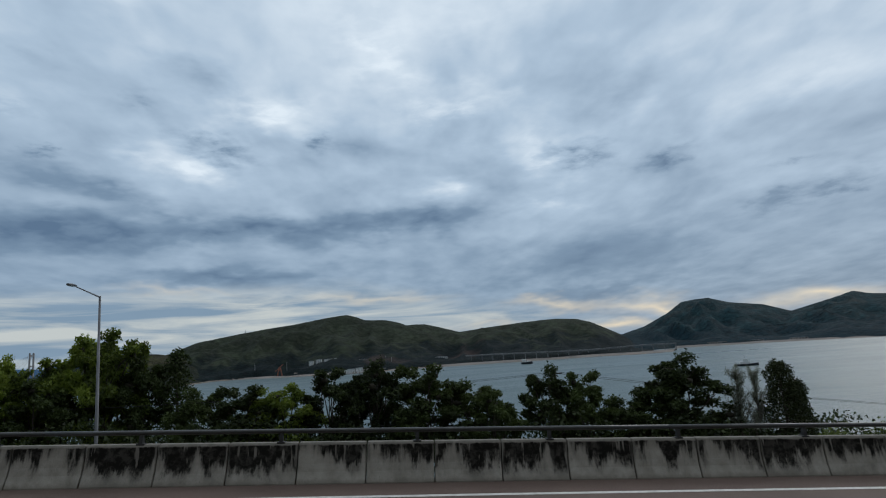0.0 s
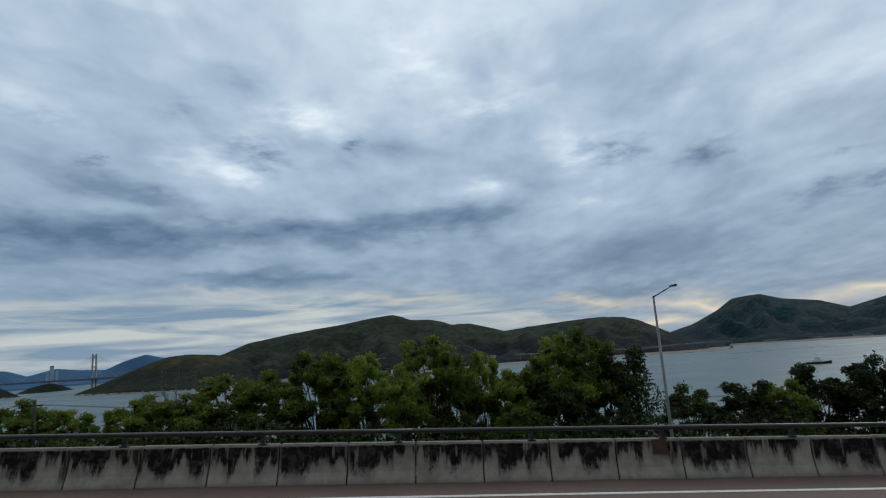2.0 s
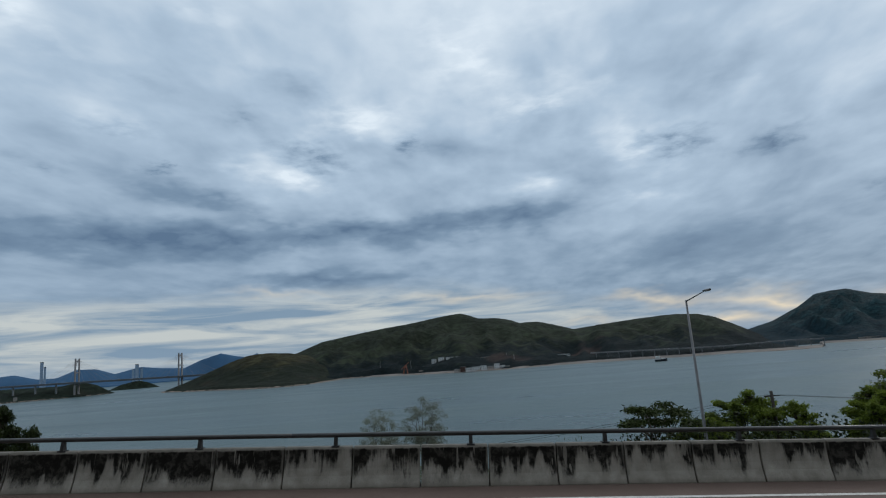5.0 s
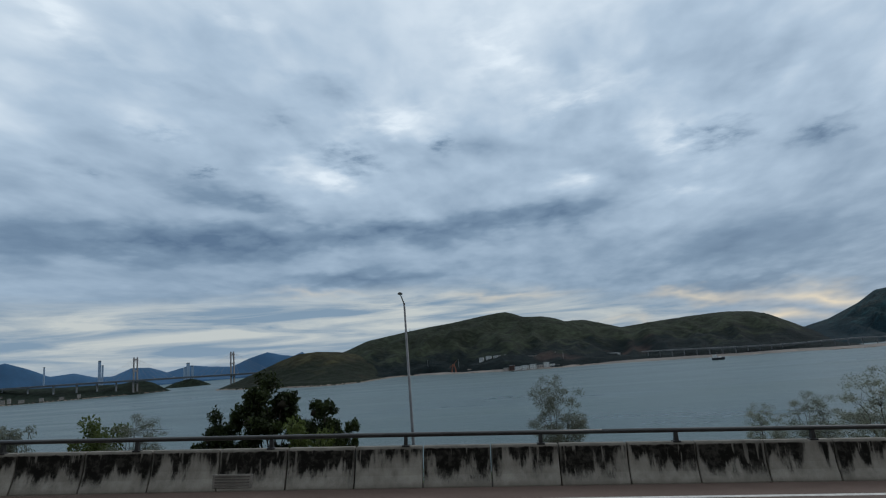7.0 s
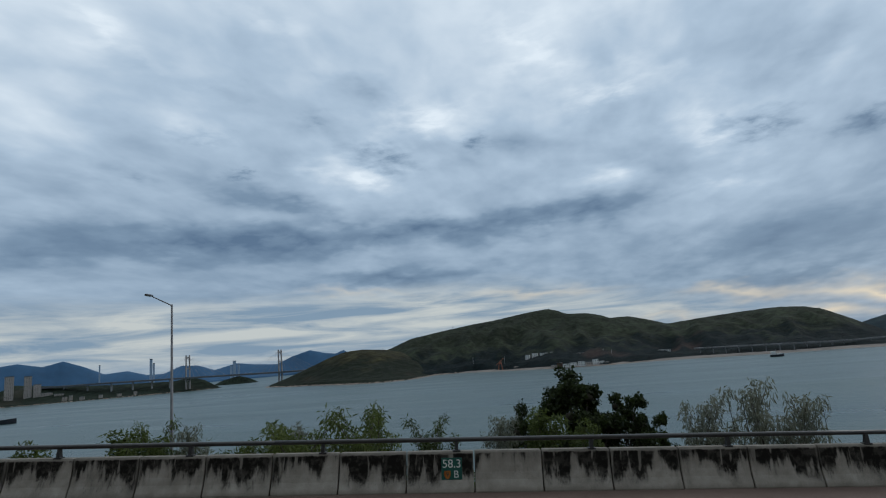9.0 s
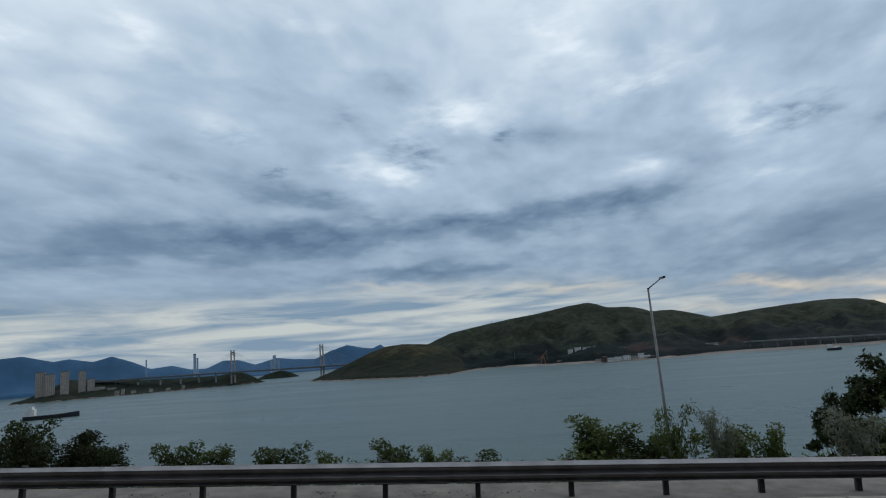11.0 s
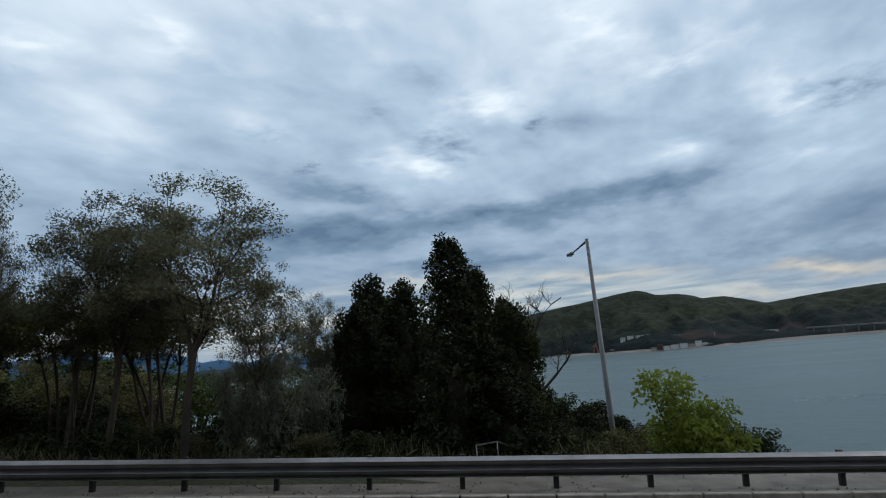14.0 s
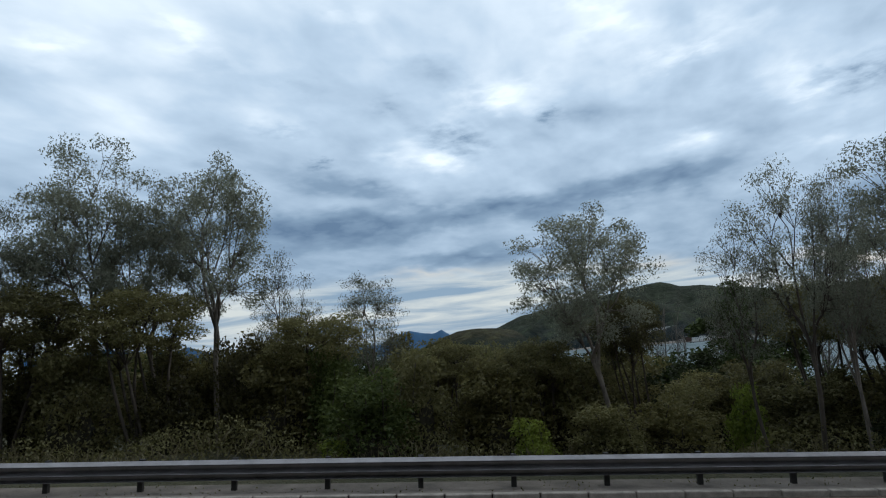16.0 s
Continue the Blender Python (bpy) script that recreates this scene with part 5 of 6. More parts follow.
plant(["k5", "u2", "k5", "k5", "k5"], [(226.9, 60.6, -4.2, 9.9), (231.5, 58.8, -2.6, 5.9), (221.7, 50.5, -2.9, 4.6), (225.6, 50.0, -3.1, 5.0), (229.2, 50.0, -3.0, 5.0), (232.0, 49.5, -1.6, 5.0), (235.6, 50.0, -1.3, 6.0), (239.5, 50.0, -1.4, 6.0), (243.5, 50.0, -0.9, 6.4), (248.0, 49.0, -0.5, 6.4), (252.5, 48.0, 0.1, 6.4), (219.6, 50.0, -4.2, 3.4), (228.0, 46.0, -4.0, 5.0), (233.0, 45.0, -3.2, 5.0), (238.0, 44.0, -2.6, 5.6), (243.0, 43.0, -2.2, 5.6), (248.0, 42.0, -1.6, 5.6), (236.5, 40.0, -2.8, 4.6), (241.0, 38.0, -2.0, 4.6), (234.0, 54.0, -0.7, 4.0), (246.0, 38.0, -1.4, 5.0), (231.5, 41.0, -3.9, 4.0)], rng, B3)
plant(["k5", "k5", "k3"], [(237.5, 24.0, 0.6, 3.2), (236.0, 27.0, -0.2, 3.4), (239.3, 26.0, 1.2, 3.4), (238.6, 22.0, 0.9, 2.8), (242.0, 24.0, 2.2, 3.4), (241.2, 29.0, 0.8, 3.8), (238.4, 31.0, -0.6, 4.0), (235.5, 32.5, -1.4, 3.6), (236.8, 20.0, 0.2, 2.2), (239.0, 19.0, 0.6, 2.0), (233.2, 26.5, -0.9, 2.8)], rng, B3)
plant(["b2", "b2", "b1", "b2", "b2", "b2"], [(-24.8, 46.0, -0.3, 3.1), (54.3, 48.0, 1.5, 3.7), (236.5, 53.5, 7.5, 10.3), (245.6, 60.9, 7.6, 8.7), (254.8, 61.5, 6.4, 7.0), (250.9, 40.1, 6.0, 5.0)], rng, (9.6, 7.0), 0.2)
plant(["r2", "r4"], [(248.0, 56.1, 6.9, 9.0), (251.0, 51.1, 2.0, 8.7), (241.8, 45.6, 0.6, 7.7), (237.0, 48.4, -0.7, 6.0)], rng, R10)
plant(["w1", "w1", "w2"], [(151.5, 15.9, 1.95, 1.5), (150.0, 15.9, 2.4, 1.7), (162.0, 15.9, 1.5, 2.4), (149.2, 15.9, 2.05, 1.5), (150.7, 16.1, 1.2, 1.8), (160.3, 15.9, 1.85, 2.0)], rng, (3.0, 2.0))
plant(["u1", "w2", "u1"], [(-17.1, 24.0, -0.2, 2.8), (-18.9, 24.0, -0.4, 2.3), (102.5, 18.1, 1.1, 1.6), (128.7, 22.1, 0.9, 2.3), (138.7, 18.1, 0.7, 1.9), (170.3, 18.1, 0.8, 2.1), (163.4, 20.1, 1.1, 2.3)], rng, B3)
plant(["u3"], [(234.5, 21.0, 2.1, 3.5), (233.2, 21.4, 1.0, 2.8)], rng, B3)
plant(["n3", "n1", "n2", "n1", "n3", "n2", "n1", "n2", "n1"], [(241.75, 17.8, 6.0, 3.3), (241.5, 18.6, 5.0, 2.7), (243.5, 20.1, 4.8, 2.5), (240.0, 20.1, 4.4, 2.2), (241.0, 18.3, 5.1, 2.3), (244.8, 22.0, 5.2, 2.6), (240.0, 18.7, 4.1, 2.3), (240.6, 17.4, 2.6, 2.2), (245.2, 20.5, 4.3, 2.0)], rng, (9.7, 4.4), 0.4, 0.45)
# slender trees with rounded airy crowns
plant(["t3", "t4"], [(246.6, 21.2, 5.1, 1.9), (249.3, 16.4, 8.0, 5.0), (247.2, 17.2, 5.7, 2.6), (252.0, 17.3, 7.8, 4.6), (253.8, 18.4, 7.4, 2.6), (255.7, 18.0, 7.5, 2.1), (250.7, 17.4, 7.6, 2.8)], rng, (9.9, 4.3), 0.4, 0.5)
plant(["t1", "t2"], [(258.2, 18.3, 10.9, 5.2), (256.8, 18.6, 8.9, 2.4), (270.0, 17.5, 7.7, 4.0), (287.3, 22.0, 11.3, 4.8), (282.9, 22.0, 11.1, 4.8), (289.6, 22.0, 8.6, 3.8), (285.0, 22.5, 9.6, 3.6), (293, 21.0, 9.5, 4.2)], rng, (9.9, 4.3), 0.4, 0.5)
plant(["t6", "t7"], [(261.5, 18.3, 7.4, 3.0), (262.9, 17.5, 7.4, 2.4), (264.9, 16.8, 8.3, 3.0), (263.6, 16.6, 8.5, 2.0), (266.0, 17.0, 6.6, 2.3), (277.3, 24.0, 6.3, 3.1), (280.6, 23.0, 6.7, 2.6)], rng, (9.9, 4.3), 0.4, 0.5)
plant(["m1"], [(251.3, 19.2, 4.7, 3.6), (254.3, 19.5, 4.6, 3.3), (257.3, 19.3, 4.5, 3.6), (260.2, 20.0, 4.9, 3.4), (268.8, 19.5, 4.4, 2.2), (272.0, 18.5, 3.0, 2.4), (262.2, 20.5, 5.0, 3.0), (258.8, 21.5, 5.2, 3.4), (279.0, 20.5, 4.0, 3.0), (284.5, 20.0, 4.9, 3.6), (288.0, 19.6, 5.0, 3.6), (291.5, 20.0, 5.0, 3.6), (274.6, 23.5, 2.9, 3.0)], rng, (9.9, 4.3), 0.4, 0.5)
# the overgrown knoll
rows = []
for k in range(64):
    s, d = 239 + 63 * (k * 0.618 % 1.0), rng.uniform(30, 56)
    brow = float(np.interp(s, [236, 240, 244, 249, 253, 256, 259, 262, 268, 275, 302], [-2.3, -2.1, -1.3, -0.7, 0.1, 0.5, 1.6, 2.5, 2.7, 2.8, 3.0])) - rng.uniform(0, 0.7)
    rows.append((s, d, 3.0 - (3.0 - brow) * d / 50, rng.uniform(4.5, 7.5)))
plant(["k5", "k3", "u2", "k1", "u2"], rows, rng, B3, 0.4, 0.8)
# the thicket under the slender trees, low where the water shows through
rows = []
for k in range(74):
    s, d = 244.5 + 56.5 * (k * 0.618 % 1.0), rng.uniform(16.3, 25)
    top = float(np.interp(s, [244, 247, 251, 255, 258, 260, 262, 264, 267, 268, 270, 272, 300], [1.3, 0.9, 0.9, 1.4, 1.9, 2.2, 2.2, 1.7, 1.6, 1.9, 2.6, 3.0, 3.2]))
    top *= float(np.interp(d, [16.3, 17.2, 19.5, 25], [0.42, 0.75, 1.0, 1.08])) * rng.uniform(0.78, 1.08)
    rows.append((s, d, top, rng.uniform(2.4, 3.8)))
plant(["k5", "k3", "k5", "k2"], [r for r in rows if r[0] < 270], rng, (2.75, 2.2), 0.3, 0.5)
plant(["k1", "k4", "k2", "k3", "k2", "k1", "k2", "k3", "k4", "k3", "k2"], [r for r in rows if r[0] >= 270], rng, (2.75, 2.2), 0.3, 0.5)
plant(["w1"], [(247.0, 17.2, 2.9, 2.2), (248.3, 17.8, 2.5, 1.8), (246.0, 18.5, 2.4, 1.8)], rng, (3.0, 2.0))
plant(["u3"], [(272.5, 16.6, 0.9, 1.6), (259.5, 16.4, 0.5, 1.5), (277.8, 16.4, 0.4, 1.4), (266.0, 18.4, 1.6, 1.5)], rng, B3)


def scatter(name, n, s0, s1, d0, d1, hf, size, mat, label, category, seed, droop=0.0, slim=0.45, simple=False):
    """Uncountable low growth: single leaves strewn over a stretch of the slope up to the height hf(s, d)."""
    g = np.random.default_rng(seed)
    s, d, q = g.uniform(s0, s1, n), g.uniform(d0, d1, n), g.uniform(0, 1, n) ** 0.6
    # thinner and lower towards the ragged edges of the stretch
    fade = np.minimum(np.minimum(s - s0, s1 - s) / min(7.0, (s1 - s0) / 4), np.minimum(d - d0, d1 - d) / min(3.0, (d1 - d0) / 5))
    keep = g.uniform(0, 1, n) < fade
    s, d, q, fade = s[keep], d[keep], q[keep], np.minimum(1, 0.35 + 0.65 * fade[keep])
    P = np.array([place(a, b, float(ground_z(a, b)) + c * e * max(0.05, hf(a, b)) - 0.1) for a, b, c, e in zip(s, d, q, fade)])
    thing(name, I, label, category, kind="stuff", me=leaf_mesh(name, P, size, g, mat, droop, slim, simple))


def bumpy(s, d, f=0.5):
    return noise.noise(Vector((s * f, d * f, 1.7)))


scatter("undergrowth", 42000, 254, 306, 15.2, 21, lambda s, d: (0.9 + 1.0 * bumpy(s, d)) * min(1, (d - 14.6) / 1.6), 0.085, LEAF_BROWN, "dark tangled undergrowth below the roadside trees", "undergrowth", 3, 0, 0.6, True)
scatter("undergrowth", 26000, 230, 260, 15.2, 21, lambda s, d: (0.9 + 1.0 * bumpy(s, d)) * min(1, (d - 14.6) / 1.6), 0.085, LEAF_SHADE, "dark green undergrowth with tree shade in its leaf colour", "undergrowth", 15, 0, 0.6, True)
scatter("slope_scrub", 46000, -40, 80, 38, 54, lambda s, d: 4.3 + 1.8 * bumpy(s, d, 0.25), 0.29, LEAF_DARK, "dense dark scrub between the trees on the slope", "undergrowth", 4, 0, 0.6, True)
scatter("hill_scrub", 46000, 232, 330, 34, 66, lambda s, d: 3.6 + 2.0 * bumpy(s, d, 0.2), 0.22, LEAF_DARK, "dark scrub covering the knoll beyond the road", "undergrowth", 6, 0, 0.6, True)
scatter("weeds", 11000, 55, 178, 15.2, 17.5, lambda s, d: 1.0 + 1.3 * max(0, bumpy(s, d, 0.35) + 0.15), 0.14, LEAF_BUSH, "weeds and creepers behind the parapet", "weeds", 7, -0.3, 0.2)
scatter("slope_bushes", 26000, 80, 224, 30, 50, lambda s, d: 1.6 + 1.9 * bumpy(s, d, 0.22), 0.26, LEAF_BUSH, "low green bushes over the falling slope", "undergrowth", 8, 0, 0.6, True)
scatter("dry_grass", 7000, 228, 300, 15.0, 16.6, lambda s, d: 0.35 + 0.9 * max(0, bumpy(s, d, 0.5)), 0.42, STRAW, "tufts of dry grass behind the guardrail", "grass", 9, -0.9, 0.06)


def litter(name, n, s0, s1, d0, d1, mat, label, seed):
    """Fallen leaves and dirt lying on the paved verge."""
    g = np.random.default_rng(seed)
    s = g.uniform(s0, s1, n)
    d = d1 - (d1 - d0) * g.uniform(0, 1, n) ** 1.8
    keep = [i for i in range(n) if bumpy(s[i], d[i] * 2.5, 0.45) > -0.05]
    P = np.array([place(s[i], d[i], float(dip(s[i])) + 0.112 - 0.095 * float(smooth(13.25, 13.9, d[i])) + 0.02 * g.uniform()) for i in keep])
    thing(name, I, label, "leaf litter", kind="stuff", me=leaf_mesh(name, P, 0.05, g, mat, 0.0, 0.6, True))


litter("leaf_litter", 2600, 190, 300, 13.3, 14.7, LEAF_BROWN, "brown fallen leaves drifted over the paved verge", 12)
scatter("reeds", 34000, -66, -27, 36, 46, lambda s, d: 4.4 + 1.6 * bumpy(s, d, 0.2), 0.22, LEAF_MID, "pale green reeds and low scrub on the slope", "undergrowth", 14, -0.5, 0.3, True)


# ---- cable-stayed bridge ----
def span(bm, a, b, w, h):
    a, b = Vector(a), Vector(b)
    t = (b - a).normalized()
    side = t.cross(Vector((0, 0, 1))).normalized() * w / 2
    up = Vector((0, 0, h / 2))
    v = [bm.verts.new(p + i * side + j * up) for p in (a, b) for i, j in ((-1, -1), (1, -1), (1, 1), (-1, 1))]
    for q in ((0, 1, 2, 3), (7, 6, 5, 4), (0, 4, 5, 1), (1, 5, 6, 2), (2, 6, 7, 3), (3, 7, 4, 0)):
        bm.faces.new([v[k] for k in q])
    return bm


TR, TL = Vector((-1481, 2175, 0)), Vector((-1855, 2077, 0))
bridge = thing("cable_stayed_bridge", I, "cable-stayed bridge with two twin-legged pale towers over the channel", "bridge")
axis = (TR - TL).normalized()
cross = Vector((-axis.y, axis.x, 0))
ends = [(TL - axis * 700, 62), (TL - axis * 330, 59), (TL, 54), (TR, 47), (TR + axis * 190, 45)]
bm = bmesh.new()
for (a, za), (b, zb) in zip(ends, ends[1:]):
    span(bm, a + Vector((0, 0, za)), b + Vector((0, 0, zb)), 30, 7)
part("deck", finish(bm, "deck", DECK), bridge)
for T, ztop in ((TR, 140), (TL, 147)):
    bm = bmesh.new()
    for sgn in (-1, 1):
        o = cross * sgn * 7.5 + axis * sgn * 4
        tube(bm, [T + o + Vector((0, 0, -3)), T + o + Vector((0, 0, 50)), T + o * 0.92 + Vector((0, 0, ztop))], [3.8, 3.4, 3.0], 4)
    for z in (44, 92, ztop - 10):
        span(bm, T + (cross * 7.5 + axis * 4) * 0.95 + Vector((0, 0, z)), T - (cross * 7.5 + axis * 4) * 0.95 + Vector((0, 0, z)), 4, 5)
    part("tower", finish(bm, "tower", TOWER), bridge)
    for j in range(1, 7):
        for sgn in (-1, 1):
            a = T + Vector((0, 0, ztop - 4 - 4 * (6 - j) * 0.6))
            b = T + axis * sgn * 27 * j + Vector((0, 0, 53 if T is TL else 48))
            part("stay_cable", finish(tube(bmesh.new(), [a, b], 0.32, 4), "stay_cable", TOWER), bridge)
for q in (-620, -520, -420, -320, -230, -150, -75):
    p = TL + axis * q
    part("pier", finish(tube(bmesh.new(), [p + Vector((0, 0, -2)), p + Vector((0, 0, 57))], [3.5, 3.0], 6), "pier", BRIDGE), bridge)

# ---- shore viaduct ----
via = thing("viaduct", I, "long low concrete road viaduct along the far shore", "viaduct")
LINE = [(88, 1884, 26), (189, 1851, 24.6), (333, 1802, 22.2), (425, 1822, 19.8), (492, 1846, 18.5), (564, 1842, 20), (651, 1840, 22), (740, 1830, 20)]
VL = along(LINE, 40)
bm = bmesh.new()
for a, b in zip(VL, VL[1:]):
    span(bm, Vector(a), Vector(b), 11, 1.8)
    span(bm, Vector(a) + Vector((0, 0, 1.9)), Vector(b) + Vector((0, 0, 1.9)), 11.5, 0.9)
part("deck", finish(bm, "deck", VIADUCT), via)
for p in VL[1::2]:
    part("pier", finish(tube(bmesh.new(), [(p[0], p[1], -2), (p[0], p[1], p[2] - 1)], [1.5, 1.3], 8), "pier", VIADUCT), via)


# ---- buildings on the far shore ----
def building(name, x, y, z0, w, dpt, h, turn, mat, storeys, bays, label, category="building", group="", glazed=0.64):
    ob = thing(name, Matrix.Translation((x, y, z0)) @ Matrix.Rotation(radians(turn), 4, "Z"), label, category, group)
    bm = bmesh.new()
    add_box(bm, (-w / 2, -dpt / 2, -4), (w / 2, dpt / 2, h))
    part("wall", finish(bm, "wall", mat), ob)
    part("roof", box("roof", (-w / 2 - 0.4, -dpt / 2 - 0.4, h), (w / 2 + 0.4, dpt / 2 + 0.4, h + h * 0.03 + 0.4), DECK if mat is not PALE_WALL else BRIDGE), ob)
    fl, bw = h / storeys, w / bays
    wm = box("window", (-bw * glazed / 2, -0.25, -fl * glazed * 0.4), (bw * glazed / 2, 0.1, fl * glazed * 0.4), WINDOW if mat is not HAZE else HAZE_PANE)
    for r in range(storeys):
        for c in range(bays):
            part("window", wm, ob, at=Matrix.Translation((-w / 2 + (c + 0.5) * bw, -dpt / 2, (r + 0.55) * fl)))
    return ob


WORKS = [(-322, 1796, 16, 12, 7, -12, BEIGE_WALL), (-304, 1794, 14, 12, 13, -8, RUST), (-286, 1792, 18, 14, 8, -4, PALE_WALL), (-264, 1790, 22, 16, 10, 3, PALE_WALL), (-240, 1788, 20, 14, 12, 5, PALE_WALL), (-219, 1790, 18, 16, 9, 8, BEIGE_WALL), (-200, 1793, 16, 12, 15, 8, PALE_WALL), (-183, 1797, 14, 12, 9, 12, PALE_WALL), (-168, 1802, 12, 10, 6, 12, BEIGE_WALL)]
for x, y, w, dp, h, turn, mat in WORKS:
    building("shore_works", x, y, 3, w, dp, h, turn, mat, 1 if h < 10 else 2, 3, "weathered industrial shed on the reclaimed shore" if mat is not PALE_WALL else "white flat-roofed works building by the water", "industrial building", "shore works", 0.34)
for x, y, z, w, h in ((-425, 1990, 30, 14, 12), (-400, 1992, 31, 18, 15), (-370, 1995, 31, 26, 14), (-338, 1998, 31, 22, 15)):
    building("terrace_block", x, y, z, w, 12, h, -6, PALE_WALL, 4, max(2, int(w / 6)), "white low apartment block on the wooded hillside", "apartment block", "hillside blocks", 0.4)
building("terrace_block", -255, 2010, 30, 74, 12, 7, -4, BEIGE_WALL, 2, 9, "long low grey building on a hillside terrace", "apartment block", "hillside blocks", 0.4)
building("terrace_block", -600, 2040, 26, 26, 10, 7, -10, PALE_WALL, 2, 4, "small pale house group on the wooded slope", "house", "hillside blocks")
building("terrace_block", -665, 2080, 26, 16, 10, 8, -10, PALE_WALL, 2, 3, "small pale house on the wooded slope", "house", "hillside blocks")
building("terrace_block", 10, 1990, 22, 42, 10, 5, 6, PALE_WALL, 1, 6, "low white building at the foot of the hill", "house", "hillside blocks")
building("terrace_block", 960, 2020, 5, 60, 14, 6, -18, BEIGE_WALL, 2, 8, "pale low shed on the far bay shore", "shed", "bay sheds")
building("terrace_block", 1075, 1985, 4, 46, 14, 6, -24, BEIGE_WALL, 2, 6, "grey low shed on the far bay shore", "shed", "bay sheds")
building("terrace_block", 1180, 1915, 4, 50, 14, 6, -34, BEIGE_WALL, 2, 6, "pale shed row on the far bay shore", "shed", "bay sheds")
for x, y, z, w, h in ((-2400, 1862, 16, 26, 60), (-2372, 1880, 14, 40, 26), (-2330, 1900, 12, 34, 20), (-2471, 1800, 18, 30, 96), (-2511, 1766, 18, 34, 88), (-2427, 1843, 20, 26, 90), (-2545, 1752, 18, 34, 100)):
    building("apartment_tower", x, y, z, w, 24, h, 50, BEIGE_WALL, 18, 5, "beige high-rise apartment tower by the shore", "apartment tower", "apartment towers", 0.42)
for x, y, w, h in ((-2110, 1890, 14, 9), (-2060, 1930, 16, 7), (-2005, 1955, 12, 11), (-2170, 1860, 18, 8), (-2240, 1845, 16, 12), (-2215, 1850, 12, 16)):
    building("island_block", x, y, 8, w, 10, h, 42, BEIGE_WALL, 3, 3, "small pale building on the wooded island shore", "building", "island buildings", 0.4)
for x, y, w, top in ((-3094, 3252, 17, 180), (-3082, 3264, 11, 150), (-2685, 3577, 20, 128), (-2662, 3592, 14, 104), (-2700, 3560, 14, 98), (-3307, 3048, 8, 163)):
    building("skyscraper", x, y, 10, w, w, top - 10, 40, HAZE, 20, 3, "hazy blue skyscraper far behind the bridge", "skyscraper", "skyscrapers")

# red shore crane
crane = thing("shore_crane", Matrix.Translation((-500, 1872, 5)), "red lattice crane on the reclaimed shore", "crane")
for dx in (-7, 7):
    for dy in (-5, 5):
        part("leg", finish(tube(bmesh.new(), [(dx, dy, 0), (dx * 0.35, dy * 0.5, 26)], [1.0, 0.8], 6), "leg", RED), crane)
part("boom", finish(tube(bmesh.new(), [(-14, 0, 15), (12, 0, 36)], [0.9, 0.7], 6), "boom", RED), crane)
part("cab", box("cab", (-3, -3, 18), (4, 3, 23), RED, 0.3), crane)
hill("spoil_heap", [(-480, 1880, 1), (-455, 1878, 12), (-425, 1868, 9), (-395, 1860, 1)], [(-478, 1868), (-455, 1862), (-425, 1852), (-398, 1848)], SAND, "sandy spoil heap beside the shore crane", k=30, seed=31, gully=0.1)
mast = thing("hilltop_mast", Matrix.Translation((-821, 2541, 172)), "thin lattice mast on the hill ridge", "mast")
part("shaft", finish(tube(bmesh.new(), [(0, 0, 0), (0, 0, 15)], [1.8, 0.8], 4), "shaft", BRIDGE), mast)
for x, y, z in ((-175, 1960, 16), (-500, 1960, 16), (-620, 2010, 18), (-150, 1900, 10)):
    m2 = thing("power_mast", Matrix.Translation((x, y, z)), "pale thin mast above the shore trees", "mast", "shore masts")
    part("shaft", finish(tube(bmesh.new(), [(0, 0, -6), (0, 0, 30)], [0.6, 0.35], 5), "shaft", BRIDGE), m2)


# ---- vessels ----
def vessel(name, x, y, turn, L, B, free, house, label, mast_h):
    ob = thing(name, Matrix.Translation((x, y, 0)) @ Matrix.Rotation(radians(turn), 4, "Z"), label, "boat", "vessels in the channel")
    bm = bmesh.new()
    rows = []
    for q in np.linspace(0, 1, 9):
        w = B / 2 * (1 - max(0, (q - 0.65) / 0.35) ** 2) * (0.85 + 0.15 * min(1, q * 5))
        sheer = free * (1 + 0.35 * max(0, q - 0.6) / 0.4)
        xx = (q - 0.5) * L
        rows.append([bm.verts.new((xx, -w, sheer)), bm.verts.new((xx, -w * 0.75, -1)), bm.verts.new((xx, w * 0.75, -1)), bm.verts.new((xx, w, sheer))])
    for u, v in zip(rows, rows[1:]):
        for k in range(4):
            bm.faces.new((u[k], u[(k + 1) % 4], v[(k + 1) % 4], v[k]))
    bm.faces.new(rows[0][::-1])
    bm.faces.new(rows[-1])
    part("hull", finish(bm, "hull", HULL), ob)
    for x0, x1, h0, h1 in house:
        part("deckhouse", box("deckhouse", (x0 * L, -B * 0.32, h0), (x1 * L, B * 0.32, h1), PALE_WALL, 0.2), ob)
    part("mast", finish(tube(bmesh.new(), [(-0.05 * L, 0, free), (-0.05 * L, 0, mast_h)], [0.35, 0.2], 6), "mast", BRIDGE), ob)
    return ob


vessel("patrol_boat", 489, 940, -18, 35, 8, 3.2, [(-0.27, 0.14, 3, 7), (-0.14, 0.06, 7, 11)], "dark-hulled patrol boat with grey deckhouse at anchor", 17)
vessel("work_barge", 236, 1589, -8, 30, 12, 5, [(-0.42, -0.1, 4, 13), (0.0, 0.3, 4, 8)], "dark work barge with a stern deckhouse", 18)
vessel("cargo_ship", -1422, 930, 28, 110, 17, 8, [(-0.46, -0.30, 7, 22), (-0.42, -0.34, 22, 28)], "dark cargo ship with a white stern superstructure", 34)

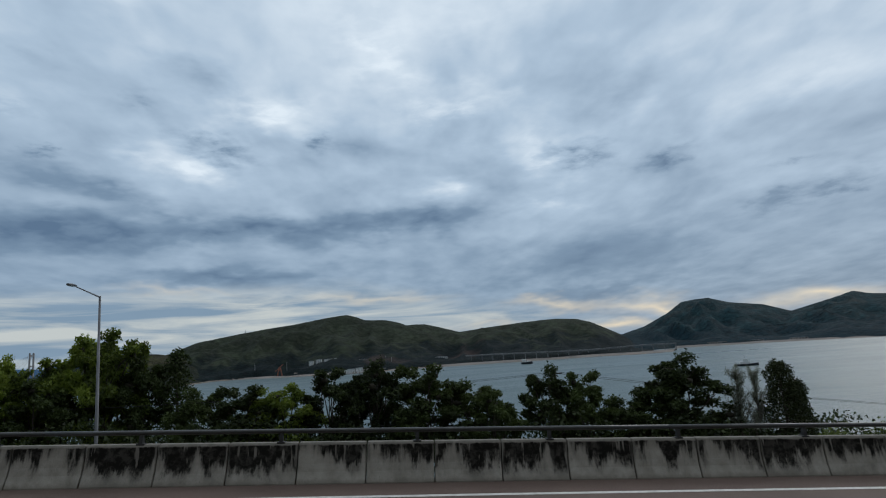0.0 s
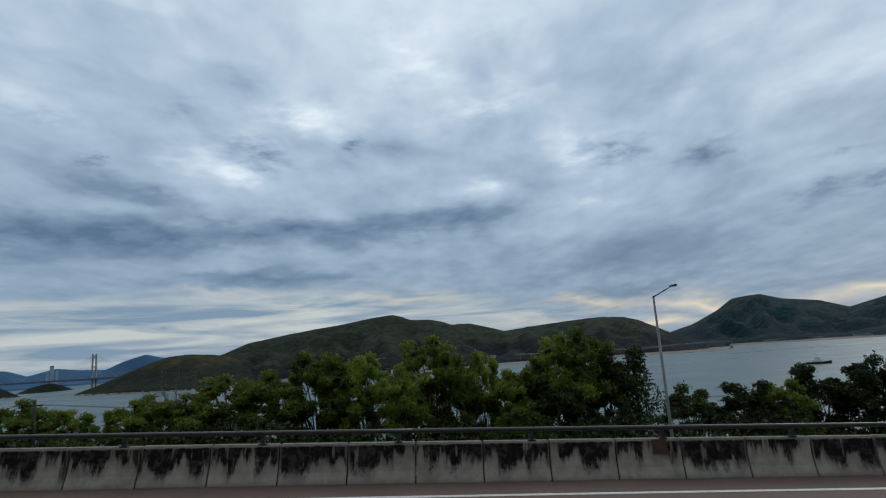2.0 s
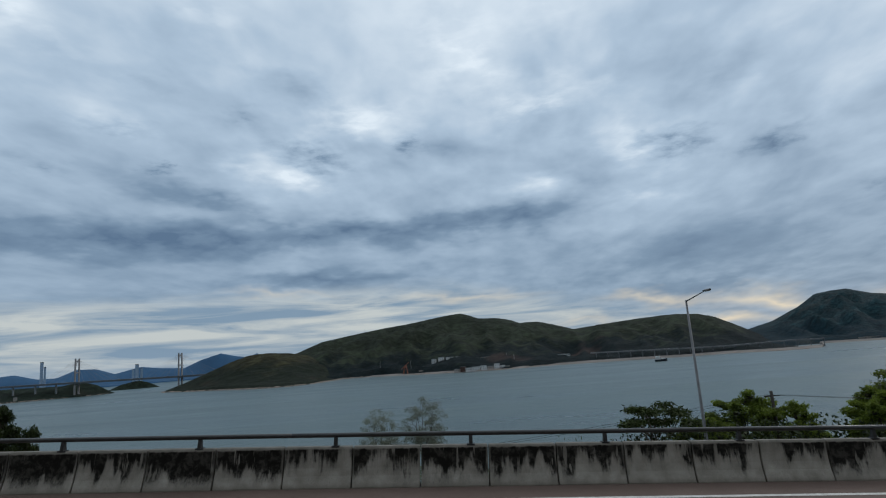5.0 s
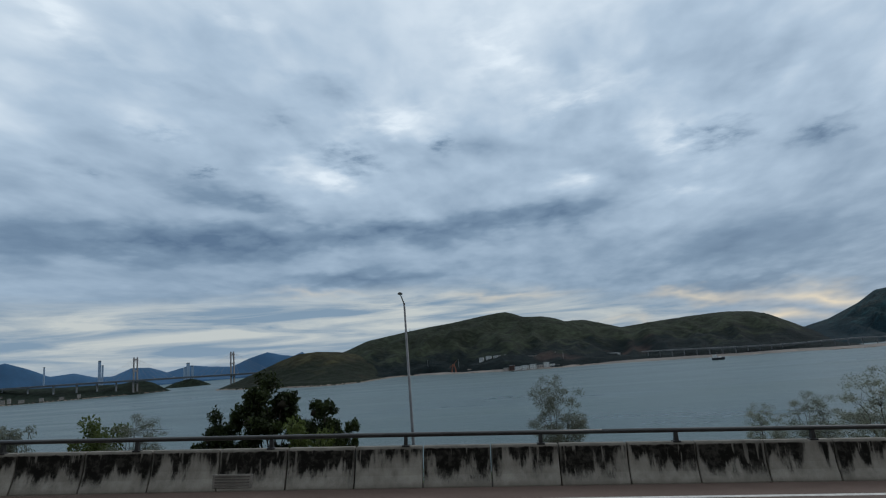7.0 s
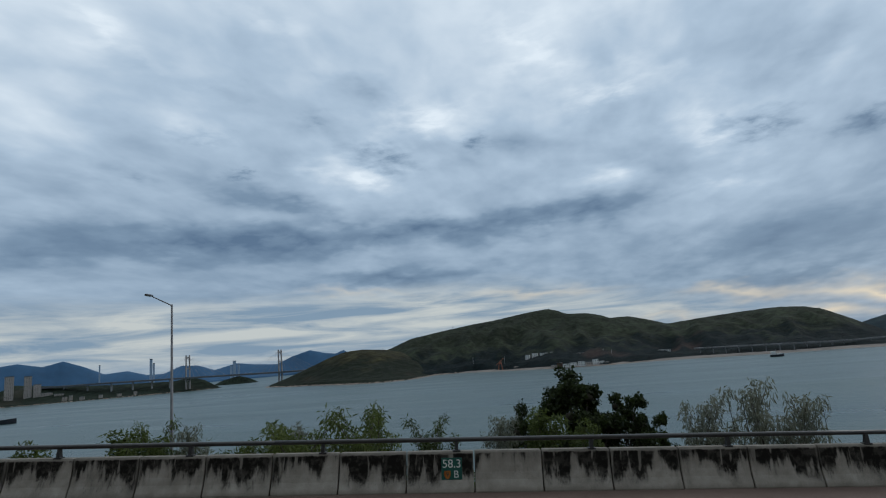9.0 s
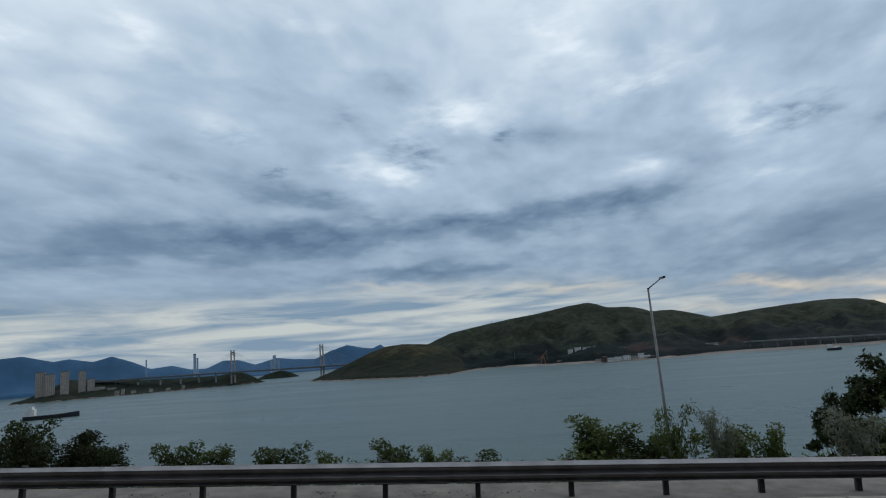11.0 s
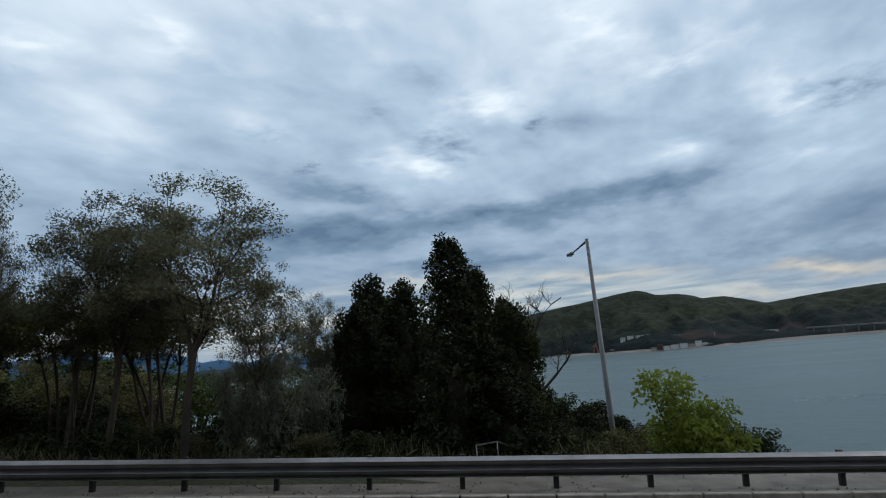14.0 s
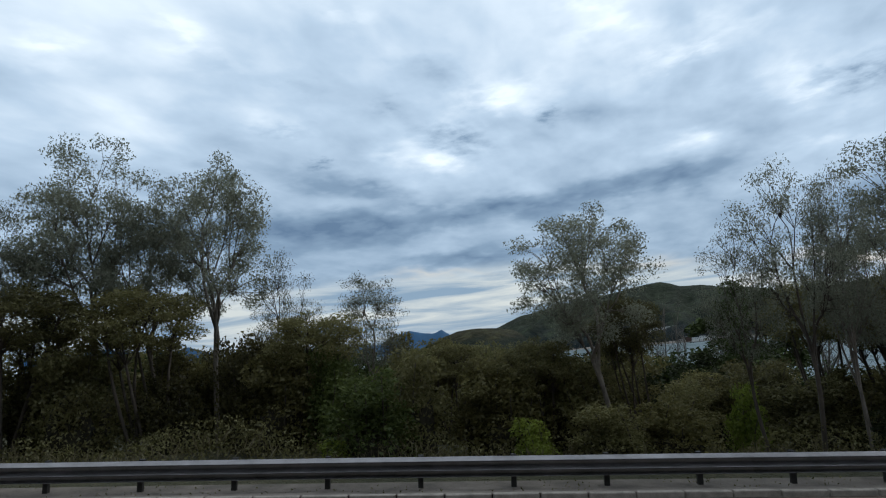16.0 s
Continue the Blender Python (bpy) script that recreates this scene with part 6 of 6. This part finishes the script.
# ---- hatches and drain holes in the parapet ----
for s, w, z in ((19.1, 0.9, 0.20), (49.6, 0.9, 0.21), (128.3, 0.9, 0.20)):
    h = thing("drain_cover", stand(s, 13.805, z) @ Matrix.Rotation(radians(-9), 4, "X"), "rusty grated cover set in the parapet face", "drain cover", "drain covers")
    part("frame", box("frame", (-w / 2, -0.03, -0.14), (w / 2, 0.02, 0.16), KERB, 0.01), h)
    for k in range(4):
        part("slat", box("slat", (-w / 2 + 0.06, -0.042, -0.09 + k * 0.06), (w / 2 - 0.06, -0.028, -0.06 + k * 0.06), PAVING), h)
# weep holes are solid blocks, painted black for the shade inside
for s, z in ((62.05, 0.24), (62.05, 0.64)):
    thing("drain_hole", stand(s, 13.90 - (0.03 if z < 0.3 else -0.02), z), "small black square weep hole in the parapet", "drain hole", "weep holes", me=box("drain_hole", (-0.06, -0.025, -0.04), (0.06, 0.03, 0.04), BLACK, 0.008))

# ---- stair rail beyond the guardrail ----
stair = thing("stair_rail", I, "thin pale pipe handrail at the head of a slope stair", "handrail")
A, B, C = place(241.5, 16.1, 0.24), place(240.95, 16.2, 0.31), place(240.0, 16.9, -0.12)
part("rail", finish(tube(bmesh.new(), [A, B, C], 0.018, 6), "rail", GALV, True), stair)
for q in (A, B, C):
    part("post", finish(tube(bmesh.new(), [q, q - Vector((0, 0, 1.0))], 0.016, 6), "post", GALV, True), stair)


# rusty square patches on the parapet
for s, z in ((30.4, 0.71), (134.5, 0.69)):
    thing("rusty_patch", stand(s, 13.90, z) @ Matrix.Rotation(radians(-8), 4, "X"), "square rust-brown patch on the concrete parapet", "patch", "rusty patches", me=box("rusty_patch", (-0.16, -0.03, -0.15), (0.16, 0.03, 0.15), RUST, 0.004))

# ladder hoops behind the parapet
hoops = thing("ladder_rail", I, "pair of pale steel ladder hoops rising behind the parapet", "ladder rail")
for s in (62.25, 61.80):
    pts = [place(s, 14.46, -0.6), place(s, 14.46, 1.62)] + [place(s, 14.61 - 0.15 * math.cos(q), 1.62 + 0.13 * math.sin(q)) for q in (0.5, 1.0, 1.57, 2.14, 2.64)] + [place(s, 14.76, 1.62), place(s, 14.76, -0.6)]
    part("hoop", finish(tube(bmesh.new(), pts, 0.024, 7), "hoop", KERB, True), hoops)
    part("crossbar", finish(tube(bmesh.new(), [place(s, 14.46, 1.20), place(s, 14.76, 1.20)], 0.02, 6), "crossbar", KERB), hoops)
